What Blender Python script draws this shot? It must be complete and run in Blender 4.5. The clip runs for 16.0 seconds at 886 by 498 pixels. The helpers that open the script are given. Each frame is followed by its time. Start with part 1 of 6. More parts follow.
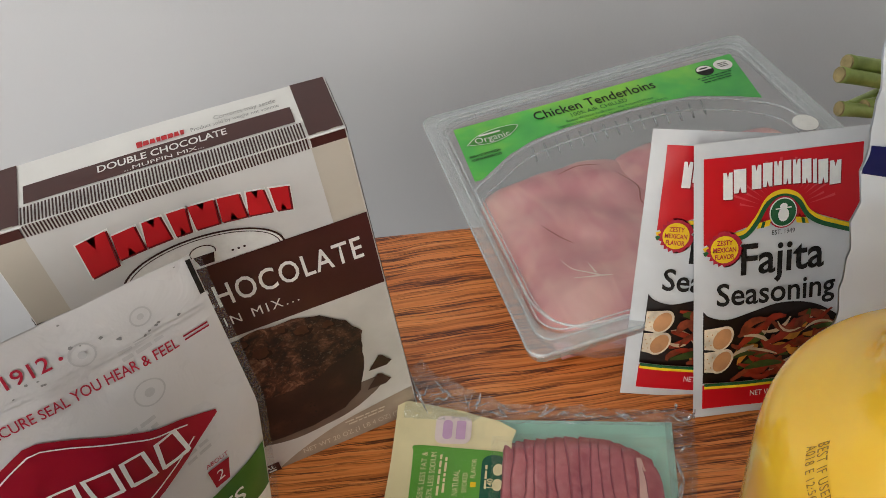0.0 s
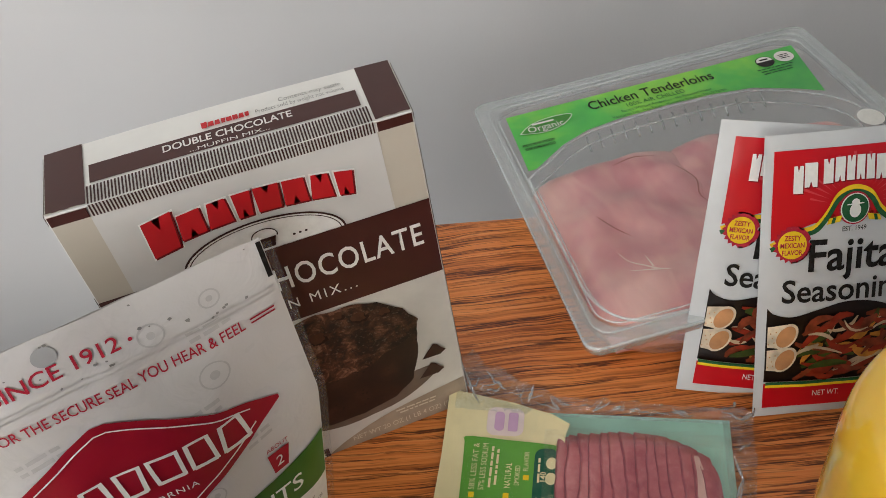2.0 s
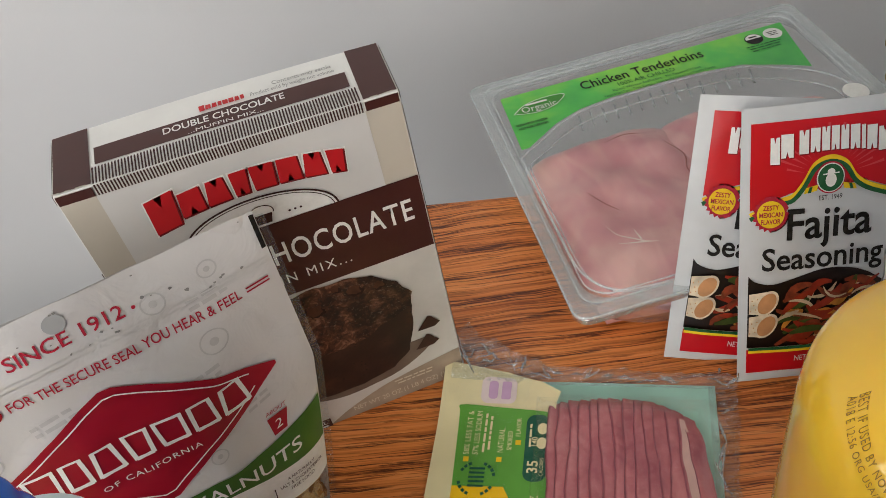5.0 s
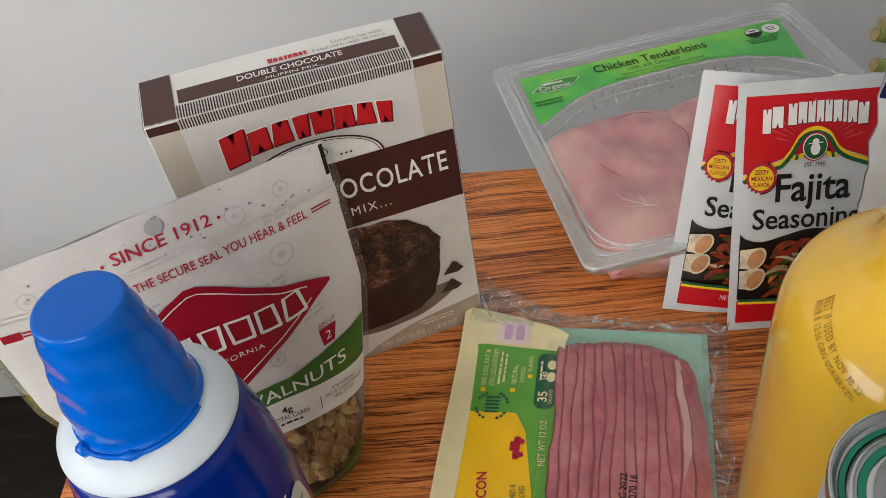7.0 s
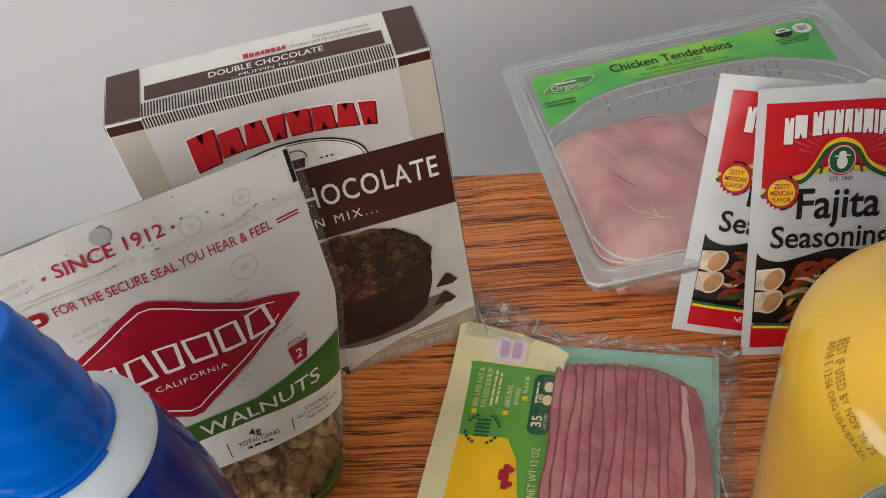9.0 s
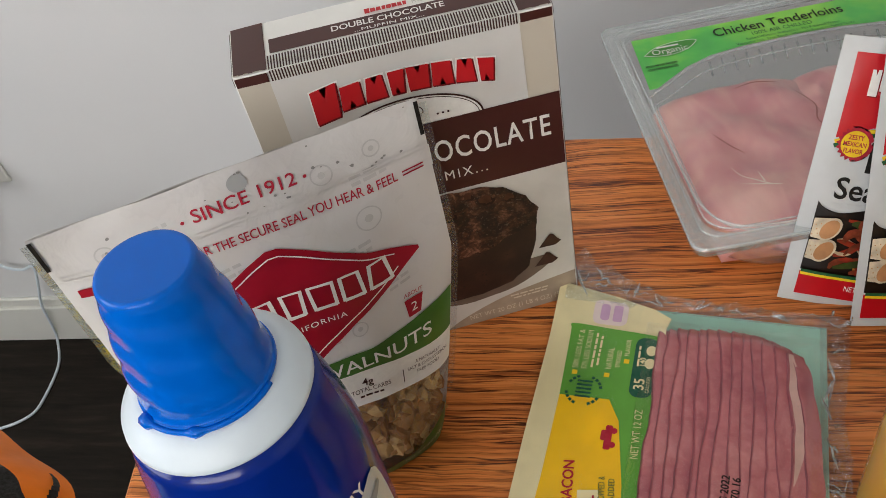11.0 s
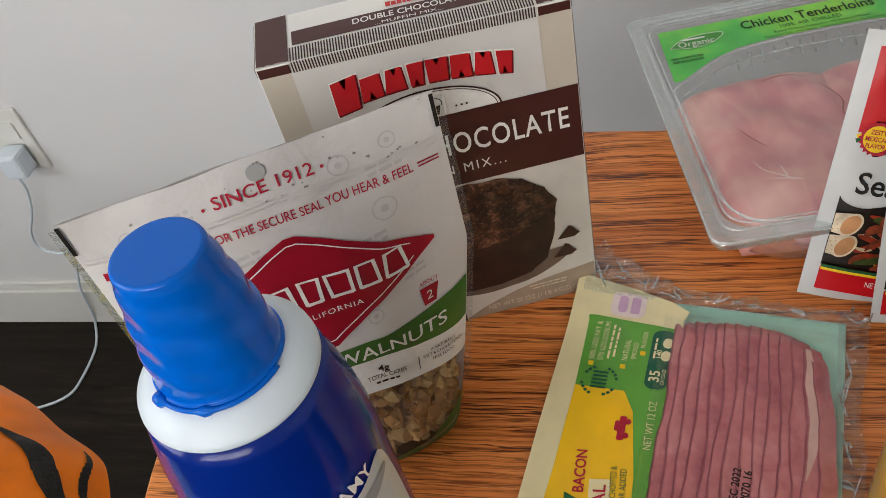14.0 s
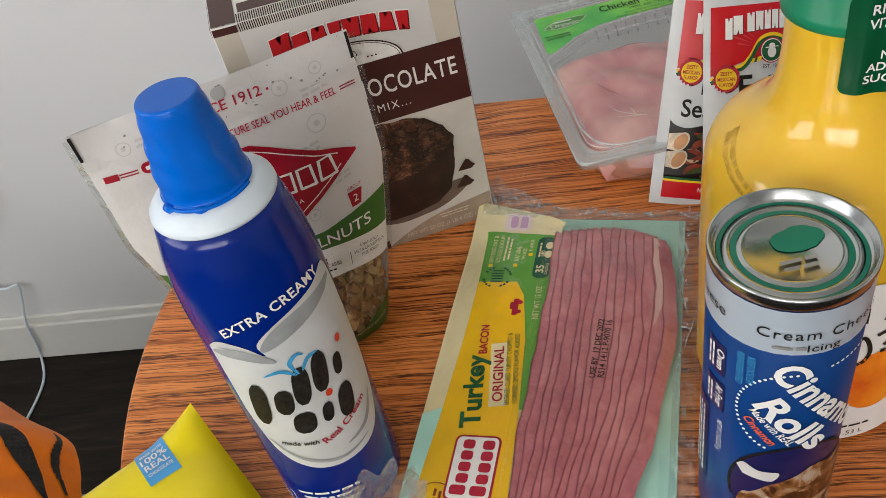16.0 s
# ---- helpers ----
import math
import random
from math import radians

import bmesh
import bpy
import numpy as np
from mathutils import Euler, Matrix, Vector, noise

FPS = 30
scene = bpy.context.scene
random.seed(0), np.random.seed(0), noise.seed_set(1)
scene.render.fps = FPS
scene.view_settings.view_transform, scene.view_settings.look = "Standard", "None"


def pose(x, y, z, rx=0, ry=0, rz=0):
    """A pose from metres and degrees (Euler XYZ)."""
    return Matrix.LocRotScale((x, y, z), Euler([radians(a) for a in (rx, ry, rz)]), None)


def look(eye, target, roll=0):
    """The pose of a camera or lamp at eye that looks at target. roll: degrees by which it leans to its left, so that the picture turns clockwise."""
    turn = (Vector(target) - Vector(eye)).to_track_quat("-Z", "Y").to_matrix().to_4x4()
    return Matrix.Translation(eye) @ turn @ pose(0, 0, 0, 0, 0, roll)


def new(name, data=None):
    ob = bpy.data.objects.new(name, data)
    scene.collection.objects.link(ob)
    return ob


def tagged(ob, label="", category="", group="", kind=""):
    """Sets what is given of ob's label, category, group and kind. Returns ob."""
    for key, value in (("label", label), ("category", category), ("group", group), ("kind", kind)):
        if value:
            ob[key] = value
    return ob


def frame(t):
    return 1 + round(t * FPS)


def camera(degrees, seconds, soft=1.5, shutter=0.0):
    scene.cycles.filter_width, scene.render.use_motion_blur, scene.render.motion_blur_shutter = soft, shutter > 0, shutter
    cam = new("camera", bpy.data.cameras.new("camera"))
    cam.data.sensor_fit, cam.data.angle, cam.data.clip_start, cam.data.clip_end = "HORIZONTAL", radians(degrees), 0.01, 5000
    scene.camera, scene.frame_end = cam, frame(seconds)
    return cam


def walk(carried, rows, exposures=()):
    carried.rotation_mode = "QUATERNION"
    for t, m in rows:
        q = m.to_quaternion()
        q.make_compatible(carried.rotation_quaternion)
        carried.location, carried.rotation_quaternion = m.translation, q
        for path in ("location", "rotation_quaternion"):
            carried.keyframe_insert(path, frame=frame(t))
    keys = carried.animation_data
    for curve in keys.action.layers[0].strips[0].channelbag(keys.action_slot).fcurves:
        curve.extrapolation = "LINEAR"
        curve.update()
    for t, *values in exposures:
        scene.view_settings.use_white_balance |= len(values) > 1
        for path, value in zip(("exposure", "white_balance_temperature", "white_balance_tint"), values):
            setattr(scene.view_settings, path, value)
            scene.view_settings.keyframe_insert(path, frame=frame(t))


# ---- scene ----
cam = camera(55.5, 16.0, soft=0.5)
PATH = [
    (0, (-0.046, -0.278, 0.378), (0.34, 1.131, -0.988), -10.4),
    (0.5, (-0.055, -0.279, 0.379), (0.314, 1.135, -0.987), -10.2),
    (1, (-0.06, -0.278, 0.379), (0.288, 1.141, -0.986), -10.2),
    (1.5, (-0.059, -0.272, 0.377), (0.275, 1.142, -0.996), -10.4),
    (2, (-0.059, -0.269, 0.375), (0.26, 1.15, -0.998), -10.9),
    (2.5, (-0.057, -0.269, 0.376), (0.247, 1.148, -1.002), -11.4),
    (3, (-0.057, -0.271, 0.376), (0.232, 1.145, -1.007), -12.0),
    (3.5, (-0.053, -0.274, 0.375), (0.229, 1.143, -1.008), -12.5),
    (4, (-0.052, -0.277, 0.375), (0.221, 1.139, -1.011), -12.9),
    (6.5, (-0.071, -0.325, 0.395), (0.225, 1.083, -0.994), -12.4),
    (7, (-0.086, -0.34, 0.397), (0.202, 1.081, -0.98), -10.6),
    (7.5, (-0.093, -0.346, 0.398), (0.15, 1.097, -0.966), -10.2),
    (8, (-0.069, -0.34, 0.393), (0.163, 1.112, -0.963), -10.5),
    (10.5, (-0.055, -0.298, 0.37), (0.079, 1.102, -1.052), -14.1),
    (11, (-0.085, -0.318, 0.38), (-0.022, 1.105, -1.024), -13.8),
    (11.5, (-0.09, -0.316, 0.378), (-0.073, 1.111, -1.024), -14.1),
    (12, (-0.09, -0.314, 0.378), (-0.077, 1.107, -1.03), -14.0),
    (12.5, (-0.088, -0.314, 0.378), (-0.084, 1.103, -1.034), -14.0),
    (13, (-0.087, -0.315, 0.379), (-0.096, 1.103, -1.032), -14.4),
    (13.5, (-0.079, -0.313, 0.382), (-0.101, 1.109, -1.025), -14.9),
    (14, (-0.077, -0.324, 0.383), (-0.1, 1.098, -1.023), -15.4),
    (14.5, (-0.084, -0.352, 0.385), (-0.075, 1.073, -1.018), -17.7),
    (15, (-0.098, -0.386, 0.389), (0.013, 1.055, -0.994), -16.5),
    (15.5, (-0.106, -0.43, 0.395), (0.038, 1.027, -0.967), -14.8),
    (16, (-0.092, -0.458, 0.402), (0.065, 1.013, -0.944), -14.3),
]
walk(cam, [(t, look(eye, target, roll)) for t, eye, target, roll in PATH])

# ---- light ----
ANG = radians(-18.7)            # the table and the wall are turned against the cereal box
UX, UY = math.cos(ANG), math.sin(ANG)


def uv(u, v, z=0.0):
    """Room coordinates: u along the wall, v towards it, z above the table top."""
    return Vector((u * UX - v * UY, u * UY + v * UX, z))


world = bpy.data.worlds.new("sky")
scene.world = world
world.use_nodes = True
_nt = world.node_tree
_sky = _nt.nodes.new("ShaderNodeTexSky")
_sky.sky_type, _sky.sun_disc = "NISHITA", False
_sky.sun_elevation, _sky.sun_rotation = radians(35), radians(200)
_nt.nodes["Background"].inputs[1].default_value = 0.1
_nt.links.new(_sky.outputs[0], _nt.nodes["Background"].inputs[0])


def window_light(name, place, aim, w, h, power, colour):
    d = bpy.data.lights.new(name, "AREA")
    d.shape, d.size, d.size_y, d.energy, d.color = "RECTANGLE", w, h, power, colour
    ob = new(name, d)
    ob.matrix_world = look(place, aim)
    return ob


WIN_U, WIN_V, WIN_Z, WIN_W, WIN_H = -1.95, -1.10, 0.95, 1.5, 1.35         # west window
SW_U, SW_V, SW_Z, SW_W, SW_H = -0.35, -2.46, 1.10, 1.9, 1.25                # south window, behind the camera
window_light("west_window_daylight", uv(WIN_U - 0.06, WIN_V, WIN_Z), uv(0, WIN_V, WIN_Z), WIN_W, WIN_H, 26.0, (0.98, 0.98, 0.985))
window_light("south_window_daylight", uv(SW_U, SW_V, SW_Z), uv(SW_U, 0, SW_Z), SW_W, SW_H, 57.0, (1.0, 0.965, 0.93))

# ---- materials ----
def rgb(h):
    """Linear colour from a hex string."""
    c = [int(h[i:i + 2], 16) / 255 for i in (0, 2, 4)]
    return tuple(x / 12.92 if x <= 0.04045 else ((x + 0.055) / 1.055) ** 2.4 for x in c) + (1.0,)


def mix(a, b, f):
    return tuple(p + (q - p) * f for p, q in zip(a, b))


class Nodes:
    def __init__(self, name):
        self.m = bpy.data.materials.new(name)
        self.m.use_nodes = True
        self.t = self.m.node_tree
        self.b = self.t.nodes["Principled BSDF"]
        self.out = self.t.nodes["Material Output"]

    def add(self, kind, **inputs):
        n = self.t.nodes.new(kind)
        for k, v in inputs.items():
            n.inputs[k.replace("_", " ")].default_value = v
        return n

    def link(self, a, b):
        self.t.links.new(a, b)

    def coords(self, scale=(1, 1, 1), rot=(0, 0, 0), kind="Object"):
        c, m = self.add("ShaderNodeTexCoord"), self.add("ShaderNodeMapping")
        m.inputs["Scale"].default_value, m.inputs["Rotation"].default_value = scale, rot
        self.link(c.outputs[kind], m.inputs[0])
        return m.outputs[0]

    def noise(self, vec, scale, detail=4, rough=0.55, dist=0.0):
        n = self.add("ShaderNodeTexNoise", Scale=scale, Detail=detail, Roughness=rough, Distortion=dist)
        self.link(vec, n.inputs["Vector"])
        return n.outputs["Fac"]

    def ramp(self, fac, stops, interp="LINEAR"):
        r = self.add("ShaderNodeValToRGB")
        r.color_ramp.interpolation = interp
        e = r.color_ramp.elements
        while len(e) < len(stops):
            e.new(0.5)
        for k, (p, c) in zip(e, stops):
            k.position, k.color = p, c if len(c) == 4 else (*c, 1)
        self.link(fac, r.inputs[0])
        return r.outputs[0]

    def blend(self, fac, a, b, mode="MIX"):
        n = self.add("ShaderNodeMix")
        n.data_type, n.blend_type = "RGBA", mode
        for s, v in ((0, fac), (6, a), (7, b)):
            if isinstance(v, (int, float, tuple)):
                n.inputs[s].default_value = v
            else:
                self.link(v, n.inputs[s])
        return n.outputs[2]

    def bump(self, h, strength, dist):
        n = self.add("ShaderNodeBump", Strength=strength, Distance=dist)
        self.link(h, n.inputs["Height"])
        self.link(n.outputs[0], self.b.inputs["Normal"])

    def done(self, colour=None, rough=0.5, **kw):
        if colour is not None:
            if isinstance(colour, tuple):
                self.b.inputs["Base Color"].default_value = colour
            else:
                self.link(colour, self.b.inputs["Base Color"])
        self.b.inputs["Roughness"].default_value = rough
        for k, v in kw.items():
            self.b.inputs[k.replace("_", " ")].default_value = v
        return self.m


def printed(name, h, rough=0.42, var=0.07, scale=60.0, bump=0.06, spec=0.35):
    """Ink on card or film: nearly even colour with faint mottling and relief."""
    n = Nodes(name)
    v = n.coords()
    f = n.noise(v, scale, 5)
    c = rgb(h)
    col = n.ramp(f, [(0.3, tuple(k * (1 - var) for k in c[:3])), (0.7, tuple(min(1.0, k * (1 + var)) for k in c[:3]))])
    n.bump(n.noise(v, 35, 3), bump, 0.002)
    return n.done(col, rough, Specular_IOR_Level=spec)


def ink(name, h, rough=0.45):
    n = Nodes(name)
    f = n.noise(n.coords(), 400, 2)
    c = rgb(h)
    return n.done(n.ramp(f, [(0.3, mix(c, (0, 0, 0, 1), 0.08)), (0.75, mix(c, (1, 1, 1, 1), 0.02))]), rough, Specular_IOR_Level=0.15)


def film(name, gloss=0.10, haze=0.06, tint="F4F8F8", rough=0.12, wrinkle=0.6, scale=30.0, edge=0.55):
    """Thin clear plastic: mostly see-through, some haze, wrinkled gloss."""
    n = Nodes(name)
    tr = n.add("ShaderNodeBsdfTransparent", Color=rgb(tint))
    gl = n.add("ShaderNodeBsdfGlossy", Roughness=rough)
    df = n.add("ShaderNodeBsdfDiffuse", Color=rgb("EEF2F2"))
    v = n.coords()
    h = n.noise(v, scale, 6, 0.62, 1.2)
    bp = n.add("ShaderNodeBump", Strength=wrinkle, Distance=0.01)
    n.link(h, bp.inputs["Height"])
    n.link(bp.outputs[0], gl.inputs["Normal"])
    fr = n.add("ShaderNodeLayerWeight", Blend=0.28)
    n.link(bp.outputs[0], fr.inputs["Normal"])
    ma = n.add("ShaderNodeMath")
    ma.operation = "MULTIPLY_ADD"
    n.link(fr.outputs["Fresnel"], ma.inputs[0])
    ma.inputs[1].default_value, ma.inputs[2].default_value = edge, gloss
    m1, m2 = n.add("ShaderNodeMixShader"), n.add("ShaderNodeMixShader")
    m1.inputs[0].default_value = haze
    n.link(tr.outputs[0], m1.inputs[1])
    n.link(df.outputs[0], m1.inputs[2])
    n.link(ma.outputs[0], m2.inputs[0])
    n.link(m1.outputs[0], m2.inputs[1])
    n.link(gl.outputs[0], m2.inputs[2])
    n.link(m2.outputs[0], n.out.inputs[0])
    return n.m


def wood():
    n = Nodes("oak_top")
    v = n.coords(rot=(0, 0, -ANG))
    wob = n.noise(v, 9, 3)
    cmb = n.add("ShaderNodeCombineXYZ")
    n.link(wob, cmb.inputs[1])
    add = n.add("ShaderNodeVectorMath")
    add.operation = "MULTIPLY_ADD"
    n.link(cmb.outputs[0], add.inputs[0])
    add.inputs[1].default_value = (0, 0.010, 0)
    n.link(v, add.inputs[2])

    def along(sx, sy, scale, detail, rough, dist=0.0):
        m = n.add("ShaderNodeMapping")
        m.inputs["Scale"].default_value = (sx, sy, sx)
        n.link(add.outputs[0], m.inputs[0])
        return n.noise(m.outputs[0], scale, detail, rough, dist)
    wide = along(2, 22, 1.6, 3, 0.5)
    base = n.ramp(wide, [(0.3, rgb("BE6026")), (0.5, rgb("D87C3A")), (0.72, rgb("E8964E"))])
    fine = along(8, 380, 1.0, 4, 0.6)
    base = n.blend(0.55, base, n.ramp(fine, [(0.34, rgb("7C3A16")), (0.5, rgb("DC8440")), (0.7, rgb("F2A866"))]))
    ring = along(5, 160, 1.0, 4, 0.58, 0.15)
    lines = n.ramp(ring, [(0.428, (0, 0, 0, 1)), (0.446, (0.95, 0.95, 0.95, 1)), (0.462, (0.85, 0.85, 0.85, 1)), (0.482, (0, 0, 0, 1))])
    ring2 = along(7, 280, 1.0, 4, 0.58, 0.1)
    lines2 = n.ramp(ring2, [(0.525, (0, 0, 0, 1)), (0.548, (0.9, 0.9, 0.9, 1)), (0.570, (0.8, 0.8, 0.8, 1)), (0.592, (0, 0, 0, 1))])
    col = n.blend(lines2, base, rgb("84441C"))
    col = n.blend(lines, col, rgb("46190A"))
    pores = along(45, 900, 1.0, 2, 0.5)
    col = n.blend(n.ramp(pores, [(0.30, (0.5, 0.5, 0.5, 1)), (0.42, (0, 0, 0, 1))]), col, rgb("4A2210"))
    n.bump(ring, 0.08, 0.001)
    return n.done(col, 0.36, Specular_IOR_Level=0.4)


M = {}
M["wood"] = wood()


def plain_wall():
    n = Nodes("wall_paint")
    v = n.coords()
    f = n.noise(v, 1.6, 3)
    col = n.ramp(f, [(0.3, rgb("D6D7D8")), (0.7, rgb("DCDCDC"))])
    n.bump(n.noise(v, 260, 3), 0.12, 0.001)
    return n.done(col, 0.75)


M["wall"] = plain_wall()
M["trim"] = printed("trim_paint", "DCDCD6", 0.4, 0.03, 8)


def dark_floor():
    n = Nodes("dark_floor")
    v = n.coords(rot=(0, 0, -ANG))
    st = n.add("ShaderNodeMapping")
    st.inputs["Scale"].default_value = (1, 9, 1)
    n.link(v, st.inputs[0])
    f = n.noise(st.outputs[0], 7, 6, 0.65, 0.4)
    col = n.ramp(f, [(0.3, rgb("1A1613")), (0.55, rgb("26211C")), (0.75, rgb("342D26"))])
    n.bump(f, 0.08, 0.002)
    return n.done(col, 0.65, Specular_IOR_Level=0.12)


M["floor"] = dark_floor()
M["white_card"] = printed("white_card", "E4E2DE", 0.4, 0.03)
M["grey_panel"] = printed("pale_grey_print", "CDCBC8", 0.4, 0.03)
M["cream_fade"] = printed("cream_print", "BEB6A8", 0.42, 0.08, 14)
M["brown"] = printed("chocolate_brown_print", "44201C", 0.38, 0.10)
M["stone"] = printed("grey_stone_print", "CAC6BE", 0.42, 0.14, 22)
M["red"] = printed("red_print", "BE1A22", 0.36, 0.06)
M["deep_red"] = printed("deep_red_print", "6E0E14", 0.36, 0.06)
M["crimson"] = printed("crimson_print", "9C1427", 0.33, 0.08)
M["black"] = ink("black_ink", "17130F")
M["white"] = ink("white_ink", "EDEBE6")
M["maroon_ink"] = ink("maroon_ink", "5A1C22")
M["red_ink"] = ink("red_ink", "B11F36")
M["grey_ink"] = ink("grey_ink", "8D8A86")
M["green_ink"] = ink("green_ink", "1F5B33")
M["yellow_ink"] = ink("yellow_ink", "F0C81E")
M["blue_ink"] = ink("blue_ink", "123A8C")
M["sky_ink"] = ink("sky_ink", "3F9FD0")
M["brown_ink"] = ink("brown_ink", "3A1E19")

# ---- building helpers ----
ORI = {}


def thing(name, base, label, category, group="", kind=""):
    ob = new(name)
    ob.location = base
    ob.empty_display_size = 0.02
    ORI[ob] = Vector(base)
    return tagged(ob, label, category, group, kind)


def part(name, bm, material, parent=None, label="", smooth=False, clear=False):
    """Links a bmesh, given in world places, as one mesh object under a thing or a part."""
    o = ORI[parent] if parent else Vector((0, 0, 0))
    for v in bm.verts:
        v.co -= o
    me = bpy.data.meshes.new(name)
    bm.to_mesh(me)
    bm.free()
    me.materials.append(M[material] if isinstance(material, str) else material)
    if smooth:
        me.polygons.foreach_set("use_smooth", [True] * len(me.polygons))
    ob = new(name, me)
    if parent:
        ob.parent = parent
    if clear:
        ob.visible_shadow = False
    ORI[ob] = o
    return tagged(ob, label)


def poly(pts):
    bm = bmesh.new()
    bm.faces.new([bm.verts.new((x, y, 0)) for x, y in pts])
    bmesh.ops.triangulate(bm, faces=bm.faces[:])
    return bm


def rect(x0, y0, x1, y1):
    return poly([(x0, y0), (x1, y0), (x1, y1), (x0, y1)])


def round_rect(x0, y0, x1, y1, r, n=5):
    pts = []
    for cx, cy, a0 in ((x1 - r, y0 + r, -90), (x1 - r, y1 - r, 0), (x0 + r, y1 - r, 90), (x0 + r, y0 + r, 180)):
        for i in range(n + 1):
            a = radians(a0 + 90 * i / n)
            pts.append((cx + r * math.cos(a), cy + r * math.sin(a)))
    return pts


def disc(cx, cy, r, ry=None, n=36, a0=0, a1=360):
    ry = ry or r
    k = n if a1 - a0 >= 360 else n + 1
    return [(cx + r * math.cos(radians(a0 + (a1 - a0) * i / n)), cy + ry * math.sin(radians(a0 + (a1 - a0) * i / n))) for i in range(k)]


def band(path, w):
    """A ribbon of width w along a 2D path."""
    bm = bmesh.new()
    prev = None
    for i, (x, y) in enumerate(path):
        x0, y0 = path[max(i - 1, 0)]
        x1, y1 = path[min(i + 1, len(path) - 1)]
        l = math.hypot(x1 - x0, y1 - y0) or 1
        ww = w(i / (len(path) - 1)) if callable(w) else w
        nx, ny = -(y1 - y0) / l * ww / 2, (x1 - x0) / l * ww / 2
        cur = (bm.verts.new((x + nx, y + ny, 0)), bm.verts.new((x - nx, y - ny, 0)))
        if prev:
            bm.faces.new((prev[0], prev[1], cur[1], cur[0]))
        prev = cur
    return bm


def smooth_path(pts, n=8):
    """A Catmull-Rom line through a few points of any dimension."""
    out = []
    p = [pts[0]] + list(pts) + [pts[-1]]
    for i in range(1, len(p) - 2):
        for k in range(n):
            t = k / n
            out.append(tuple(0.5 * (2 * b + (c - a) * t + (2 * a - 5 * b + 4 * c - d) * t * t + (3 * b - a - 3 * c + d) * t ** 3)
                             for a, b, c, d in zip(p[i - 1], p[i], p[i + 1], p[i + 2])))
    return out + [tuple(pts[-1])]


def words(body, size, x=0.0, y=0.0, turn=0.0, bold=0.0, width=None, shear=0.0, align="CENTER", spacing=1.0):
    """Flat lettering in the built-in font, its middle (or start) at x, y; width stretches it to that length."""
    cu = bpy.data.curves.new("lettering", "FONT")
    cu.body, cu.size, cu.align_x, cu.resolution_u, cu.shear, cu.space_character = body, 1.0, "LEFT", 3, shear, spacing
    cu.offset = bold
    ob = bpy.data.objects.new("lettering", cu)
    me = bpy.data.meshes.new_from_object(ob)
    bm = bmesh.new()
    bm.from_mesh(me)
    bpy.data.objects.remove(ob)
    bpy.data.curves.remove(cu)
    bpy.data.meshes.remove(me)
    xs = [v.co.x for v in bm.verts] or [0]
    x0, x1 = min(xs), max(xs)
    k = width / (x1 - x0) if width else size
    mid = (x0 + x1) / 2 if align == "CENTER" else x0
    c, s = math.cos(radians(turn)), math.sin(radians(turn))
    for v in bm.verts:
        a, b = (v.co.x - mid) * k, (v.co.y - 0.35) * size
        v.co = (x + a * c - b * s, y + a * s + b * c, 0)
    return bm


def joined(*bms):
    out = bms[0]
    for b in bms[1:]:
        me = bpy.data.meshes.new("tmp")
        b.to_mesh(me)
        out.from_mesh(me)
        bpy.data.meshes.remove(me)
        b.free()
    return out


def bars(x, y, length, n, pitch, h, turn=0.0, ragged=0.25, seed=1):
    """Unreadable small print as plain bars."""
    rnd = random.Random(seed)
    bm = bmesh.new()
    c, s = math.cos(radians(turn)), math.sin(radians(turn))
    for i in range(n):
        l = length * (1 - ragged * rnd.random())
        a = -l / 2
        while a < l / 2 - h:
            w = min(h * rnd.uniform(1.5, 5), l / 2 - a)
            q = [(a, -h / 2 - i * pitch), (a + w, -h / 2 - i * pitch), (a + w, h / 2 - i * pitch), (a, h / 2 - i * pitch)]
            bm.faces.new([bm.verts.new((x + p * c - r * s, y + p * s + r * c, 0)) for p, r in q])
            a += w + h * 0.7
    return bm


def decal(name, parent, material, shape, mp, lift=0.0004, seg=None, label=""):
    """Lays a flat shape on a surface: mp(x, y, height) gives the place."""
    bm = shape if isinstance(shape, bmesh.types.BMesh) else poly(shape)
    if seg:
        for _ in range(5):
            es = [e for e in bm.edges if e.calc_length() > seg]
            if not es:
                break
            bmesh.ops.subdivide_edges(bm, edges=es, cuts=1)
            bmesh.ops.triangulate(bm, faces=[f for f in bm.faces if len(f.verts) > 3])
    for v in bm.verts:
        v.co = mp(v.co.x, v.co.y, lift)
    bmesh.ops.recalc_face_normals(bm, faces=bm.faces[:])
    return part(name, bm, material, parent, label, smooth=bool(seg))


def plane_map(o, u, v):
    o, u, v = Vector(o), Vector(u).normalized(), Vector(v).normalized()
    n = u.cross(v).normalized()
    return lambda x, y, h=0.0: o + u * x + v * y + n * h


def cyl_map(cx, cy, r, front):
    """Wraps lengths round an upright can; front: degrees from -y towards +x."""
    r0 = r(0.1) if callable(r) else r

    def mp(x, z, h=0.0):
        a = radians(front) + x / r0
        rr = (r(z) if callable(r) else r) + h
        return Vector((cx + rr * math.sin(a), cy - rr * math.cos(a), z))
    return mp


